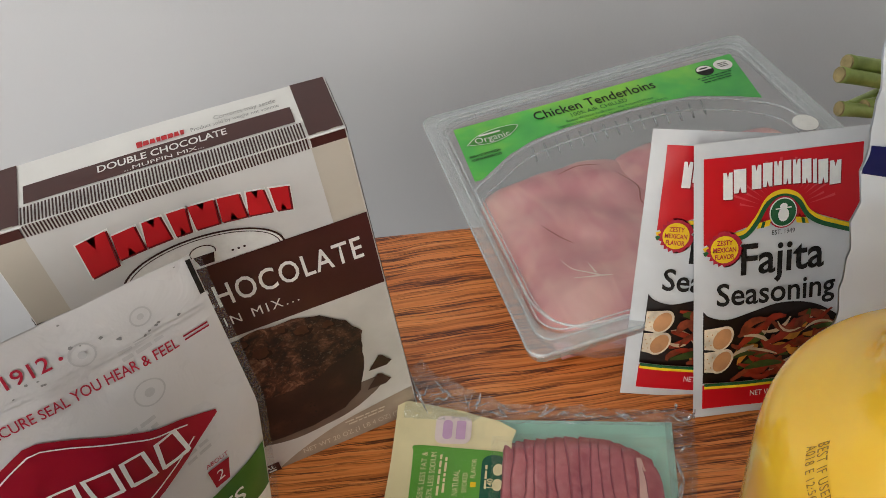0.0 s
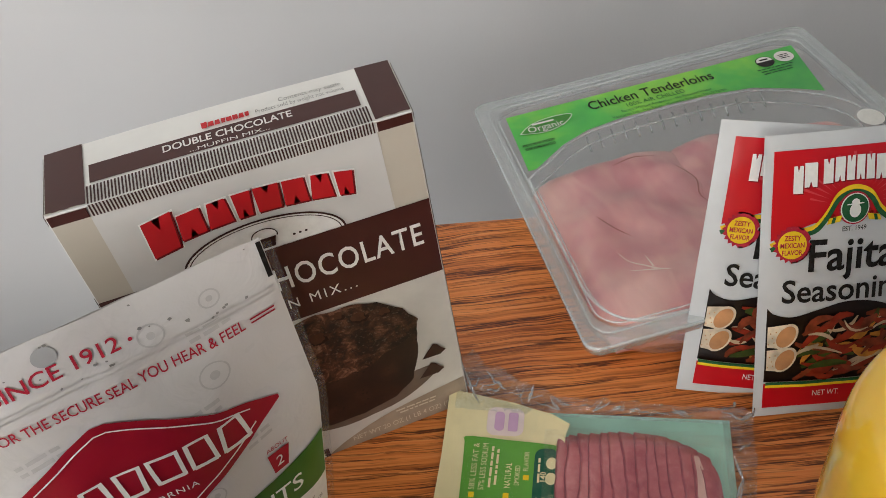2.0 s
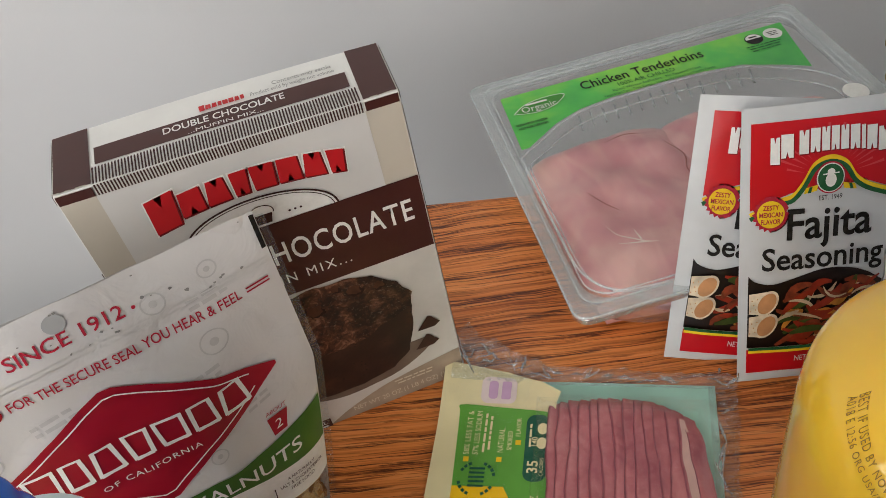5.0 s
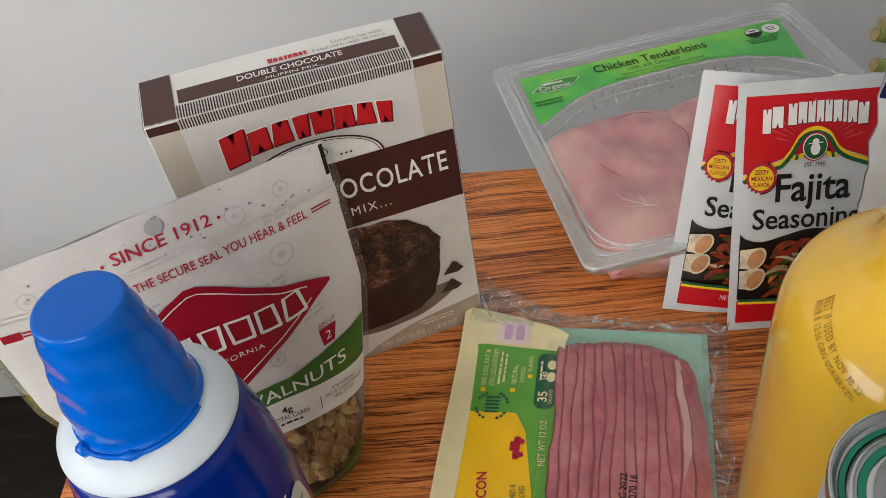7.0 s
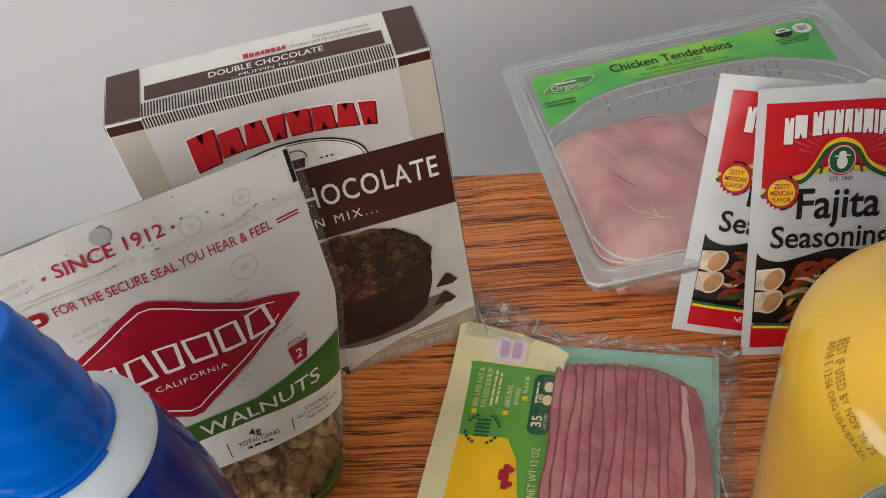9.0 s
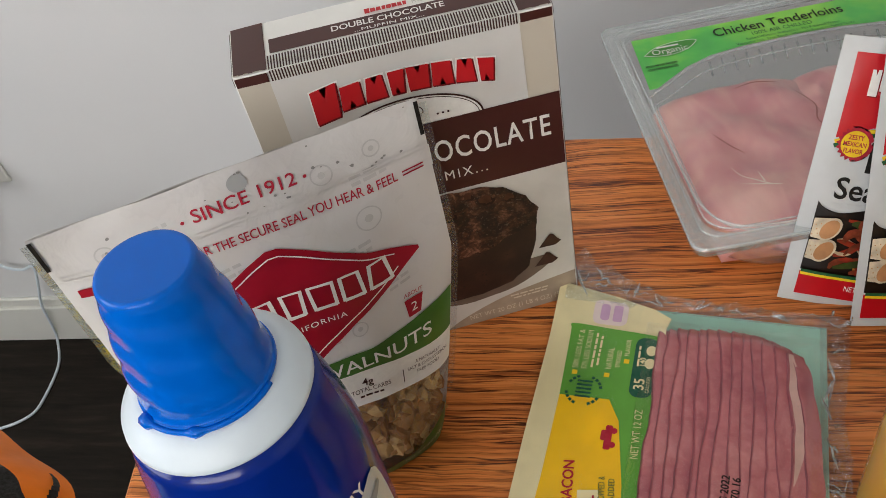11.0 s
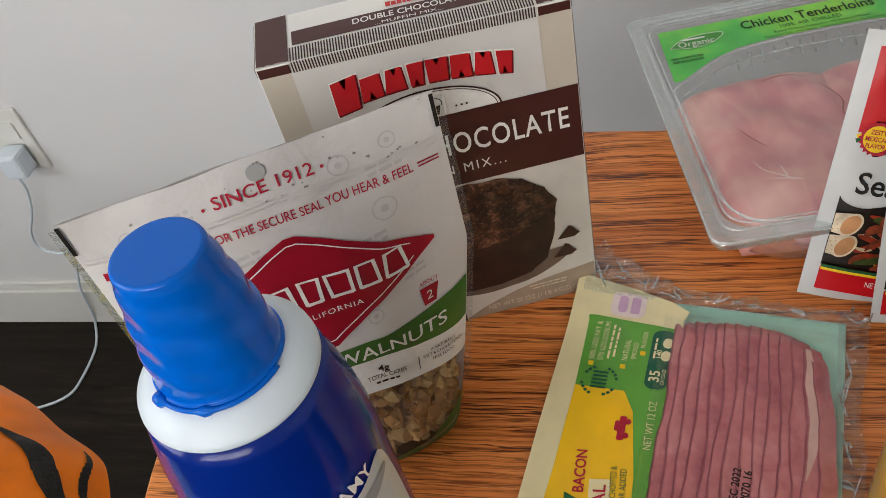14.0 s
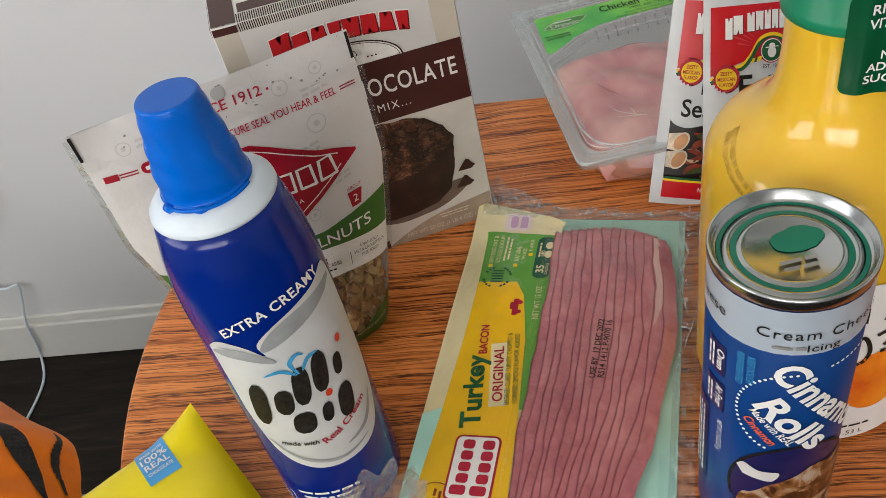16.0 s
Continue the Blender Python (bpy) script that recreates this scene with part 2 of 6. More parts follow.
def lathe(cx, cy, profile, n=64, square=0.0):
    """A turned body from (radius, height) pairs, bottom to top; square > 0 makes it squarish."""
    bm = bmesh.new()
    rings = []
    for r, z in profile:
        ring = []
        for i in range(n):
            a = 2 * math.pi * i / n
            k = 1.0
            if square:
                k = (abs(math.cos(a)) ** square + abs(math.sin(a)) ** square) ** (-1 / square)
            ring.append(bm.verts.new((cx + r * k * math.cos(a), cy + r * k * math.sin(a), z)))
        rings.append(ring)
    for a, b in zip(rings, rings[1:]):
        for i in range(n):
            bm.faces.new((a[i], a[(i + 1) % n], b[(i + 1) % n], b[i]))
    bm.faces.new(rings[0][::-1])
    bm.faces.new(rings[-1])
    return bm


def solid(pts, z0, z1, bevel=0.0):
    """A flat shape given thickness, with rounded rims."""
    bm = bmesh.new()
    f = bm.faces.new([bm.verts.new((p[0], p[1], z0)) for p in pts])
    r = bmesh.ops.extrude_face_region(bm, geom=[f])
    for v in r["geom"]:
        if isinstance(v, bmesh.types.BMVert):
            v.co.z = z1
    bmesh.ops.recalc_face_normals(bm, faces=bm.faces[:])
    if bevel:
        es = [e for e in bm.edges if abs(e.verts[0].co.z - e.verts[1].co.z) < 1e-6]
        bmesh.ops.bevel(bm, geom=es, offset=bevel, segments=3, affect="EDGES", profile=0.5)
    return bm


def block(x0, y0, z0, x1, y1, z1, bevel=0.0, turn=None):
    bm = bmesh.new()
    bmesh.ops.create_cube(bm, size=1)
    for v in bm.verts:
        v.co = ((x0 + x1) / 2 + v.co.x * (x1 - x0), (y0 + y1) / 2 + v.co.y * (y1 - y0), (z0 + z1) / 2 + v.co.z * (z1 - z0))
    if bevel:
        bmesh.ops.bevel(bm, geom=bm.edges[:], offset=bevel, segments=2, affect="EDGES", profile=0.5)
    if turn is not None:
        for v in bm.verts:
            v.co = uv(v.co.x, v.co.y, v.co.z)
    return bm


def tube(path, r, n=8):
    """A round rod along a 3D path; r may depend on the way along."""
    bm = bmesh.new()
    prev = None
    for i, p in enumerate(path):
        p = Vector(p)
        d = (Vector(path[min(i + 1, len(path) - 1)]) - Vector(path[max(i - 1, 0)])).normalized()
        a = d.orthogonal().normalized() if prev is None else (axis - d * axis.dot(d)).normalized()
        axis = a
        b = d.cross(a)
        rr = r(i / (len(path) - 1)) if callable(r) else r
        cur = [bm.verts.new(p + (a * math.cos(2 * math.pi * k / n) + b * math.sin(2 * math.pi * k / n)) * rr) for k in range(n)]
        if prev:
            for k in range(n):
                bm.faces.new((prev[k], prev[(k + 1) % n], cur[(k + 1) % n], cur[k]))
        else:
            bm.faces.new(cur[::-1])
        prev = cur
    bm.faces.new(prev)
    return bm


def grid(fn, nu, nv):
    """A sheet from fn(s, t) with s and t from 0 to 1."""
    bm = bmesh.new()
    g = [[bm.verts.new(fn(i / nu, j / nv)) for j in range(nv + 1)] for i in range(nu + 1)]
    for i in range(nu):
        for j in range(nv):
            bm.faces.new((g[i][j], g[i + 1][j], g[i + 1][j + 1], g[i][j + 1]))
    return bm


def nz(x, y, z, s=1.0):
    return noise.noise(Vector((x * s, y * s, z * s)))

# ---- room ----
FLOOR = -0.75
WALL_V = 0.585
tagged(part("floor", block(-1.98, -2.4, FLOOR - 0.05, 2.2, WALL_V, FLOOR, turn=1), "floor"), "dark brown wooden floor", "floor", kind="structure")
tagged(part("wall_north", block(-2.1, WALL_V, FLOOR - 0.05, 2.3, WALL_V + 0.12, 1.75, turn=1), "wall"), "plain pale grey painted wall behind the table", "wall", kind="structure")
s0, s1, g0, g1 = SW_U - SW_W / 2, SW_U + SW_W / 2, SW_Z - SW_H / 2, SW_Z + SW_H / 2
bms = joined(block(-2.1, -2.52, FLOOR - 0.05, s0, -2.4, 1.75, turn=1), block(s1, -2.52, FLOOR - 0.05, 2.3, -2.4, 1.75, turn=1),
             block(s0, -2.52, FLOOR - 0.05, s1, -2.4, g0, turn=1), block(s0, -2.52, g1, s1, -2.4, 1.75, turn=1))
tagged(part("wall_south", bms, "wall"), "pale grey wall with a wide window opening", "wall", kind="structure")
blind = thing("window_blind", uv(SW_U, -2.41, g1), "white horizontal slat blind in the window", "window blind")
part("headrail", block(s0 + 0.005, -2.425, g1 - 0.04, s1 - 0.005, -2.395, g1 - 0.002, 0.003, turn=1), "trim", blind)
for i in range(24):
    part("slat", block(s0 + 0.01, -2.435, g1 - 0.07 - i * 0.05, s1 - 0.01, -2.395, g1 - 0.067 - i * 0.05, turn=1), "trim", blind)
part("mullion", block(SW_U - 0.03, -2.452, g0, SW_U + 0.03, -2.437, g1, turn=1), "trim", blind)
tagged(part("wall_east", block(2.2, -2.4, FLOOR - 0.05, 2.32, WALL_V, 1.75, turn=1), "wall"), "plain pale grey painted wall", "wall", kind="structure")
w0, w1 = WIN_V - WIN_W / 2, WIN_V + WIN_W / 2
h0, h1 = WIN_Z - WIN_H / 2, WIN_Z + WIN_H / 2
bmw = joined(block(-2.1, -2.4, FLOOR - 0.05, -1.98, w0, 1.75, turn=1), block(-2.1, w1, FLOOR - 0.05, -1.98, WALL_V, 1.75, turn=1),
             block(-2.1, w0, FLOOR - 0.05, -1.98, w1, h0, turn=1), block(-2.1, w0, h1, -1.98, w1, 1.75, turn=1))
tagged(part("wall_west", bmw, "wall"), "pale grey wall with a wide window opening", "wall", kind="structure")
tagged(part("ceiling", block(-2.1, -2.52, 1.75, 2.32, WALL_V + 0.12, 1.83, turn=1), "trim"), "plain white ceiling", "ceiling", kind="structure")
base = part("baseboard", joined(block(-1.98, WALL_V - 0.014, FLOOR, 2.2, WALL_V, FLOOR + 0.092, 0.002, turn=1),
                                block(-1.98, WALL_V - 0.008, FLOOR + 0.092, 2.2, WALL_V, FLOOR + 0.112, 0.003, turn=1)), "trim")
tagged(base, "white painted baseboard with a stepped top", "baseboard", kind="structure")

# ---- table ----
def table_outline(grow=0.0):
    pts = []
    half_v, vc, uc = 0.241 + grow, -0.085, 0.19
    ul, rad = 0.435 + grow, 0.39
    corner = 0.07
    side = half_v - 0.045
    arc = [(-ul + rad - math.sqrt(rad * rad - t * t), t) for t in [side * (-1 + 2 * i / 24) for i in range(25)]]
    for sgn in (-1, 1):
        for a, t in (arc if sgn < 0 else arc[::-1]):
            pts.append((uc + (a if sgn < 0 else -a), vc + t))
        ua = -ul + rad - math.sqrt(rad * rad - side * side)
        for i in range(1, 8):
            k = radians(90 * i / 8)
            t = side + 0.045 * math.sin(k)
            a = ua + corner * (1 - math.cos(k)) + 0.01 * i / 8
            pts.append((uc + (a if sgn < 0 else -a), vc + (t if sgn < 0 else -t)))
    return [uv(u, v) for u, v in pts]


table = thing("dining_table", uv(0.19, -0.085, FLOOR), "oak dining table with a rounded grained top", "table")
part("tabletop", solid(table_outline(), -0.026, 0.0, 0.004), "wood", table)
part("apron", solid([uv(u, v) for u, v in round_rect(-0.13, -0.25, 0.51, 0.07, 0.04)], -0.10, -0.0265), "wood", table)
for du, dv in ((-0.1, -0.22), (0.48, -0.22), (-0.1, 0.04), (0.48, 0.04)):
    p = uv(du, dv)
    part("leg", lathe(p.x, p.y, [(0.018, FLOOR), (0.024, FLOOR + 0.3), (0.028, -0.1005)], 24), "wood", table, smooth=True)

# ---- muffin mix box ----
BW, BD, BH = 0.140, 0.041, 0.1935


def sag(x):
    """The carton stands a little higher at its left end."""
    return 1.0 + 0.014 * (1 - 2 * (x + BW) / BW)


def carton_x(q):
    """The back right corner of the carton stands a little out."""
    return q.x + 0.003 * min(1.0, max(0.0, q.y / BD)) * max(0.0, 1 + q.x / BW)


def carton_z(q):
    """The top flap bows up along its back edge."""
    s = 2 * (q.x + BW) / BW - 1
    return q.z * sag(q.x) + 0.0013 * max(0.0, 1 - s * s) * min(1.0, max(0.0, q.y / BD)) * min(1.0, max(0.0, (q.z - 0.15) / 0.04))


def muffin_crust():
    n = Nodes("muffin_picture")
    v = n.coords()
    big = n.noise(v, 55, 4, 0.55, 0.4)
    lump = n.noise(v, 165, 7, 0.68, 0.5)
    fine = n.noise(v, 620, 4, 0.6)
    col = n.ramp(lump, [(0.38, rgb("180C08")), (0.47, rgb("3A1D13")), (0.56, rgb("643C2A")), (0.67, rgb("A87E66"))])
    col = n.blend(0.55, col, n.ramp(big, [(0.38, rgb("5C4A40")), (0.50, rgb("B0A096")), (0.60, rgb("FFFFFF"))]), "MULTIPLY")
    gen = n.add("ShaderNodeTexCoord")
    sep = n.add("ShaderNodeSeparateXYZ")
    n.link(gen.outputs["Generated"], sep.inputs[0])
    lit = n.ramp(sep.outputs[0], [(0.1, rgb("FFFFFF")), (0.5, rgb("DCD2CA")), (0.95, rgb("94867C"))])
    col = n.blend(0.8, col, lit, "MULTIPLY")
    dust = n.ramp(fine, [(0.58, (0, 0, 0, 1)), (0.70, (0.22, 0.22, 0.22, 1))])
    col = n.blend(dust, col, rgb("B7A291"))
    return n.done(col, 0.5)


def muffin_cup():
    n = Nodes("muffin_side_picture")
    v = n.coords()
    f = n.noise(v, 60, 5, 0.6)
    vo = n.add("ShaderNodeTexVoronoi", Scale=330.0)
    n.link(v, vo.inputs["Vector"])
    hole = n.ramp(vo.outputs["Distance"], [(0.12, (1, 1, 1, 1)), (0.3, (0, 0, 0, 1))])
    base = n.ramp(f, [(0.3, rgb("1C0D08")), (0.55, rgb("2C170F")), (0.75, rgb("44271B"))])
    hm = n.noise(v, 120, 2)
    gate = n.ramp(hm, [(0.5, (0, 0, 0, 1)), (0.6, (1, 1, 1, 1))])
    both = n.blend(1.0, hole, gate, "MULTIPLY")
    return n.done(n.blend(both, base, rgb("140805")), 0.5)


M["crust"], M["cup"] = muffin_crust(), muffin_cup()
M["choc"] = printed("chocolate_chip_print", "3A2019", 0.4, 0.25, 120)
M["crumb"] = printed("cake_crumb_print", "47291C", 0.5, 0.5, 160)


def lumpy(pts, amp, s, seed=0.0):
    """Roughens an outline."""
    out = []
    for i, (x, y) in enumerate(pts):
        x1, y1 = pts[(i + 1) % len(pts)]
        for k in range(4):
            px, py = x + (x1 - x) * k / 4, y + (y1 - y) * k / 4
            out.append((px + amp * nz(px + seed, py, 1.3, s), py + amp * nz(px, py + seed, 7.1, s)))
    return out


box = thing("muffin_mix_box", (-BW / 2, BD / 2, 0), "upright brown and white cardboard box of chocolate muffin mix", "box")
bm = block(-BW, 0, 0.0, 0, BD, BH, 0.0006)
bmesh.ops.subdivide_edges(bm, edges=[q for q in bm.edges if abs(q.verts[0].co.x - q.verts[1].co.x) > 0.1], cuts=10)
for v in bm.verts:
    v.co.z = carton_z(v.co)
    v.co.x = carton_x(v.co)
body = part("carton", bm, "white_card", box)

def sagged(o, u, v):
    flat = plane_map(o, u, v)

    def mp(x, y, h=0.0):
        q = flat(x, y, h)
        q.z = carton_z(q)
        q.x = carton_x(q)
        return q
    return mp


F = sagged((-BW, 0, 0), (1, 0, 0), (0, 0, 1))                # front panel
T = sagged((-BW, 0, BH), (1, 0, 0), (0, 1, 0))               # top
R_ = sagged((0, 0, 0), (0, 1, 0), (0, 0, 1))
L_ = sagged((-BW, BD, 0), (0, -1, 0), (0, 0, 1))
e = 0.0006
# front
decal("side_fade", box, "cream_fade", rect(e, 0.148, BW - e, BH - 0.0050), F, 0.0002)
decal("upper_panel", box, "grey_panel", rect(0.0145, 0.148, BW - 0.0155, BH - 0.0005), F, 0.0004)
decal("corner_strip", box, "brown", rect(e, BH - 0.0050, 0.0150, BH - e), F, 0.0004)
decal("corner_strip", box, "brown", rect(BW - 0.0150, BH - 0.0050, BW - e, BH - e), F, 0.0004)
decal("lower_picture", box, "stone", rect(e, e, BW - e, 0.1055), F, 0.0003)
tband = decal("title_band", box, "brown", rect(e, 0.1045, BW - e, 0.1485), F, 0.0006)
st = [rect(0.0156 + i * 0.00128, BH - 0.0050, 0.0156 + i * 0.00128 + 0.00066, BH + 0.0002) for i in range(85)]
decal("striped_edge", box, "brown_ink", joined(*st), F, 0.0006)
st = [rect(0.0156 + i * 0.00128, -0.0003, 0.0156 + i * 0.00128 + 0.00066, 0.0106) for i in range(85)]
decal("striped_edge", box, "brown_ink", joined(*st), T, 0.0006, 0.012)


def brand_blocks(word_w, x, y, h, mp, parent, material, outline, lift, arc=0.0, n=8, slant=0.0, big_first=1.25, name="brand_mark", hollow=0.0, gap=0.10, shade=None):
    """A brand name as a row of plain notched blocks."""
    rnd = random.Random(n * 7 + 3)
    ws = [rnd.uniform(0.85, 1.15) for _ in range(n)]
    ws[0] *= big_first
    unit = word_w / (sum(ws) + gap * (n - 1))
    a = -word_w / 2
    for i, w in enumerate(ws):
        ww = w * unit
        hh = h * (big_first if i == 0 else 1.0)
        cx = a + ww / 2
        dy = arc * (1 - (2 * cx / word_w) ** 2) - (hh - h) * 0.35
        tilt = -4 * arc * 2 * cx / word_w ** 2
        tp = (0.0, 0.06, 0.16, 0.03)[i % 4] * ww       # some blocks narrow upwards, some downwards
        bt = (0.05, 0.0, 0.02, 0.13)[i % 4] * ww
        sh = slant * hh

        def put(pts, grow=0.0, ox=0.0, oy=0.0):
            mx, my = a + ww / 2 + sh / 2, dy + hh / 2
            out = []
            for p, r in pts:
                gx = grow if p > mx else -grow
                gy = grow if r > my else -grow
                p, r = p + gx, r + gy
                out.append((x + p + ox, y + r + tilt * (p - mx) + oy))
            return out
        q = [(a + bt, dy), (a + ww - bt, dy), (a + ww - tp + sh, dy + hh), (a + tp + sh, dy + hh)]
        if hollow:
            ins = band(put(q + q[:2]), hollow)
        else:
            m0, m1 = a + ww * 0.36, a + ww * 0.64
            k = hh * 0.34
            low = [(m0, dy), ((m0 + m1) / 2, dy + k), (m1, dy)] if i % 2 else []
            high = [] if i % 2 else [(m1 + sh, dy + hh), ((m0 + m1) / 2 + sh, dy + hh - k), (m0 + sh, dy + hh)]
            ins = poly(put([q[0]] + low + [q[1], q[2]] + high + [q[3]]))
        if shade:
            decal(name + "_shade", parent, shade, poly(put(q, 0.0003, 0.0005, -0.0007)), mp, lift + 0.0001, 0.006)
        if outline:
            decal(name + "_edge", parent, outline, poly(put(q, 0.0009, 0.0003, -0.0003)), mp, lift, 0.006)
        decal(name, parent, material, ins, mp, lift + 0.0003, 0.006)
        a += ww + gap * unit


brand_blocks(0.083, 0.0690, 0.1632, 0.0118, F, box, "red", "white", 0.0007, arc=0.0050, slant=0.06, big_first=1.45, shade="deep_red")
decal("crest_outline", box, "brown_ink", joined(band(disc(0.069, 0.148, 0.0335, 0.0163, 40, 0, 180), 0.0009), band(disc(0.069, 0.148, 0.0318, 0.0150, 40, 0, 180), 0.0004)), F, 0.0008)
decal("crest", box, "white", disc(0.069, 0.148, 0.0331, 0.0160, 40, 0, 180), F, 0.0006)
decal("title_band_edge", box, "brown", rect(e, 0.1475, BW - e, 0.1485), F, 0.0009)
decal("muffin_sign", box, "brown_ink", joined(band(disc(0.070, 0.1560, 0.0052, 0.0036, 18, -20, 200), 0.0005), poly([(0.0657, 0.1548), (0.0743, 0.1548), (0.0730, 0.1497), (0.0670, 0.1497)]),
      *[poly(disc(0.070 + k, 0.1525, 0.0006, n=8)) for k in (-0.0165, -0.014, -0.0115, 0.0115, 0.014, 0.0165)]), F, 0.0009)
decal("title", tband, "white", words("DOUBLE CHOCOLATE", 0.0178, 0.0695, 0.1310, bold=0.010, width=0.128, spacing=1.10), F, 0.0011)
decal("subtitle", tband, "white", words("...MUFFIN MIX...", 0.0080, 0.0685, 0.1150, width=0.063, spacing=1.3), F, 0.0008)
# picture of the muffin
top = [(0.0380, 0.072), (0.0362, 0.083), (0.0425, 0.094), (0.0520, 0.1005), (0.065, 0.1020), (0.078, 0.1040), (0.093, 0.1030), (0.106, 0.0985), (0.117, 0.0890), (0.1225, 0.0785), (0.1200, 0.0690), (0.106, 0.0640), (0.090, 0.0570), (0.072, 0.0560), (0.056, 0.0610), (0.046, 0.0640)]
cupp = [(0.0405, 0.070), (0.0425, 0.047), (0.050, 0.032), (0.063, 0.0250), (0.085, 0.0240), (0.103, 0.0280), (0.1135, 0.0370), (0.1195, 0.056), (0.1210, 0.073), (0.10, 0.078), (0.07, 0.075)]
decal("muffin_shadow", box, printed("picture_shade_print", "6A5B50", 0.42, 0.3, 40), lumpy(smooth_path([(0.05, 0.027), (0.065, 0.0210), (0.085, 0.0195), (0.105, 0.0230), (0.124, 0.034), (0.122, 0.042), (0.08, 0.040)], 4), 0.0008, 60), F, 0.0006)
decal("muffin_side", box, "cup", lumpy(cupp, 0.0008, 150), F, 0.0008)
decal("muffin_top", box, "crust", lumpy(top, 0.0016, 130), F, 0.0010)
rnd = random.Random(21)
M["choc_lump"] = printed("melted_chip_picture", "4C2D21", 0.4, 0.35, 220)
M["choc_pit"] = printed("muffin_pit_picture", "24120C", 0.5, 0.3, 220)
for i, (cx, cy, k) in enumerate(((0.052, 0.090, 1.0), (0.0565, 0.074, 1.1), (0.075, 0.089, 1.2), (0.096, 0.094, 1.1), (0.068, 0.0985, 0.9), (0.046, 0.081, 0.9), (0.087, 0.099, 0.8), (0.108, 0.092, 0.8), (0.064, 0.065, 0.8))):
    decal("chip_shade", box, "choc_pit", lumpy(disc(cx + 0.0006, cy - 0.0010, 0.0036 * k, 0.0030 * k, 12), 0.0014, 420, i), F, 0.0012)
    decal("chip_lump", box, "choc_lump", lumpy(disc(cx, cy, 0.0034 * k, 0.0028 * k, 12), 0.0014, 420, i), F, 0.0014)
decal("crumb_heap", box, "crumb", lumpy([(0.010, 0.026), (0.016, 0.040), (0.026, 0.044), (0.038, 0.046), (0.054, 0.037), (0.061, 0.027), (0.050, 0.013), (0.030, 0.012), (0.014, 0.016)], 0.003, 140, 3.0), F, 0.0009)
for cx, cy, k in ((0.1265, 0.0520, 1.05), (0.1235, 0.0385, 1.1), (0.0195, 0.0705, 0.95), (0.0290, 0.0705, 0.85), (0.0135, 0.0715, 0.75)):
    decal("chocolate_chip", box, "choc", [(cx - 0.0062 * k, cy - 0.0032 * k), (cx - 0.003 * k, cy + 0.001), (cx + 0.0005, cy + 0.0052 * k), (cx + 0.0025, cy + 0.0042 * k), (cx + 0.0042 * k, cy + 0.001), (cx + 0.0062 * k, cy - 0.0012 * k), (cx + 0.003 * k, cy - 0.0036 * k)], F, 0.0012)
decal("badge_outline", box, "grey_ink", disc(0.0212, 0.0850, 0.0172, 0.0165), F, 0.0006)
badge = decal("badge", box, "white", disc(0.0212, 0.0850, 0.0166, 0.0159), F, 0.0008)
decal("badge_text", badge, "brown_ink", joined(words("MADE WITH", 0.0034, 0.0217, 0.0942, width=0.0155), words("REAL", 0.0048, 0.0215, 0.0898, bold=0.02, width=0.0098),
      words("CHOCOLATE", 0.0058, 0.0212, 0.0845, bold=0.02, width=0.0265), words("CHIPS", 0.0058, 0.0212, 0.0788, bold=0.02, width=0.0145)), F, 0.0010)
decal("board_picture", box, printed("wooden_board_picture", "A2917E", 0.42, 0.22, 50), smooth_path([(0.060, 0.0008), (0.075, 0.009), (0.100, 0.0175), (0.1393, 0.0235)], 5) + [(0.1393, 0.0008)], F, 0.0005)
decal("net_weight", box, ink("tan_ink", "D8CBB4"), joined(words("NET WT 20 OZ (1 LB 4 OZ) (566 g)", 0.0052, 0.106, 0.0070, width=0.062), bars(0.112, 0.0160, 0.024, 2, 0.0024, 0.0011)), F, 0.0008)
cpan = decal("claim_panel", box, "brown", rect(0.024, 0.001, 0.061, 0.0078), F, 0.0013)
decal("claim", cpan, "white", joined(words("ARTIFICIAL", 0.0045, 0.046, 0.0056, width=0.0255), bars(0.044, 0.0024, 0.03, 1, 0.002, 0.0012)), F, 0.0015)
# top
decal("end_flap", box, "brown", rect(e, e, 0.0150, BD - e), T, 0.0004, 0.012)
decal("end_flap", box, "brown", rect(BW - 0.0150, e, BW - e, BD - e), T, 0.0004, 0.012)
topb = decal("top_band", box, "brown", rect(0.0170, 0.0125, BW - 0.0180, 0.0243), T, 0.0004, 0.012)
decal("top_title", topb, "white", joined(words("DOUBLE CHOCOLATE", 0.0062, 0.070, 0.0200, bold=0.015, width=0.0505), words("...MUFFIN MIX...", 0.0034, 0.070, 0.0145, width=0.031)), T, 0.0006, 0.012)
brand_blocks(0.019, 0.070, 0.0262, 0.0032, T, box, "red", None, 0.0004)
decal("small_print", box, "grey_ink", joined(words("Contents may settle", 0.0040, 0.1045, 0.0318, width=0.0255), words("Product sold by weight not volume", 0.0038, 0.1000, 0.0278, width=0.036)), T, 0.0005, 0.012)
decal("side_print", box, "cream_fade", rect(e, 0.15, BD - e, BH - 0.008), R_, 0.0003)
decal("side_print", box, "brown", rect(e, 0.104, BD - e, 0.1505), R_, 0.0003)
decal("side_print", box, "brown", rect(e, BH - 0.0050, BD - e, BH - e), R_, 0.0003)
decal("side_print", box, "stone", rect(e, e, BD - e, 0.104), R_, 0.0003)
decal("side_print", box, "brown", rect(e, 0.104, BD - e, 0.1505), L_, 0.0003)
decal("side_print", box, "brown", rect(e, BH - 0.0050, BD - e, BH - e), L_, 0.0003)
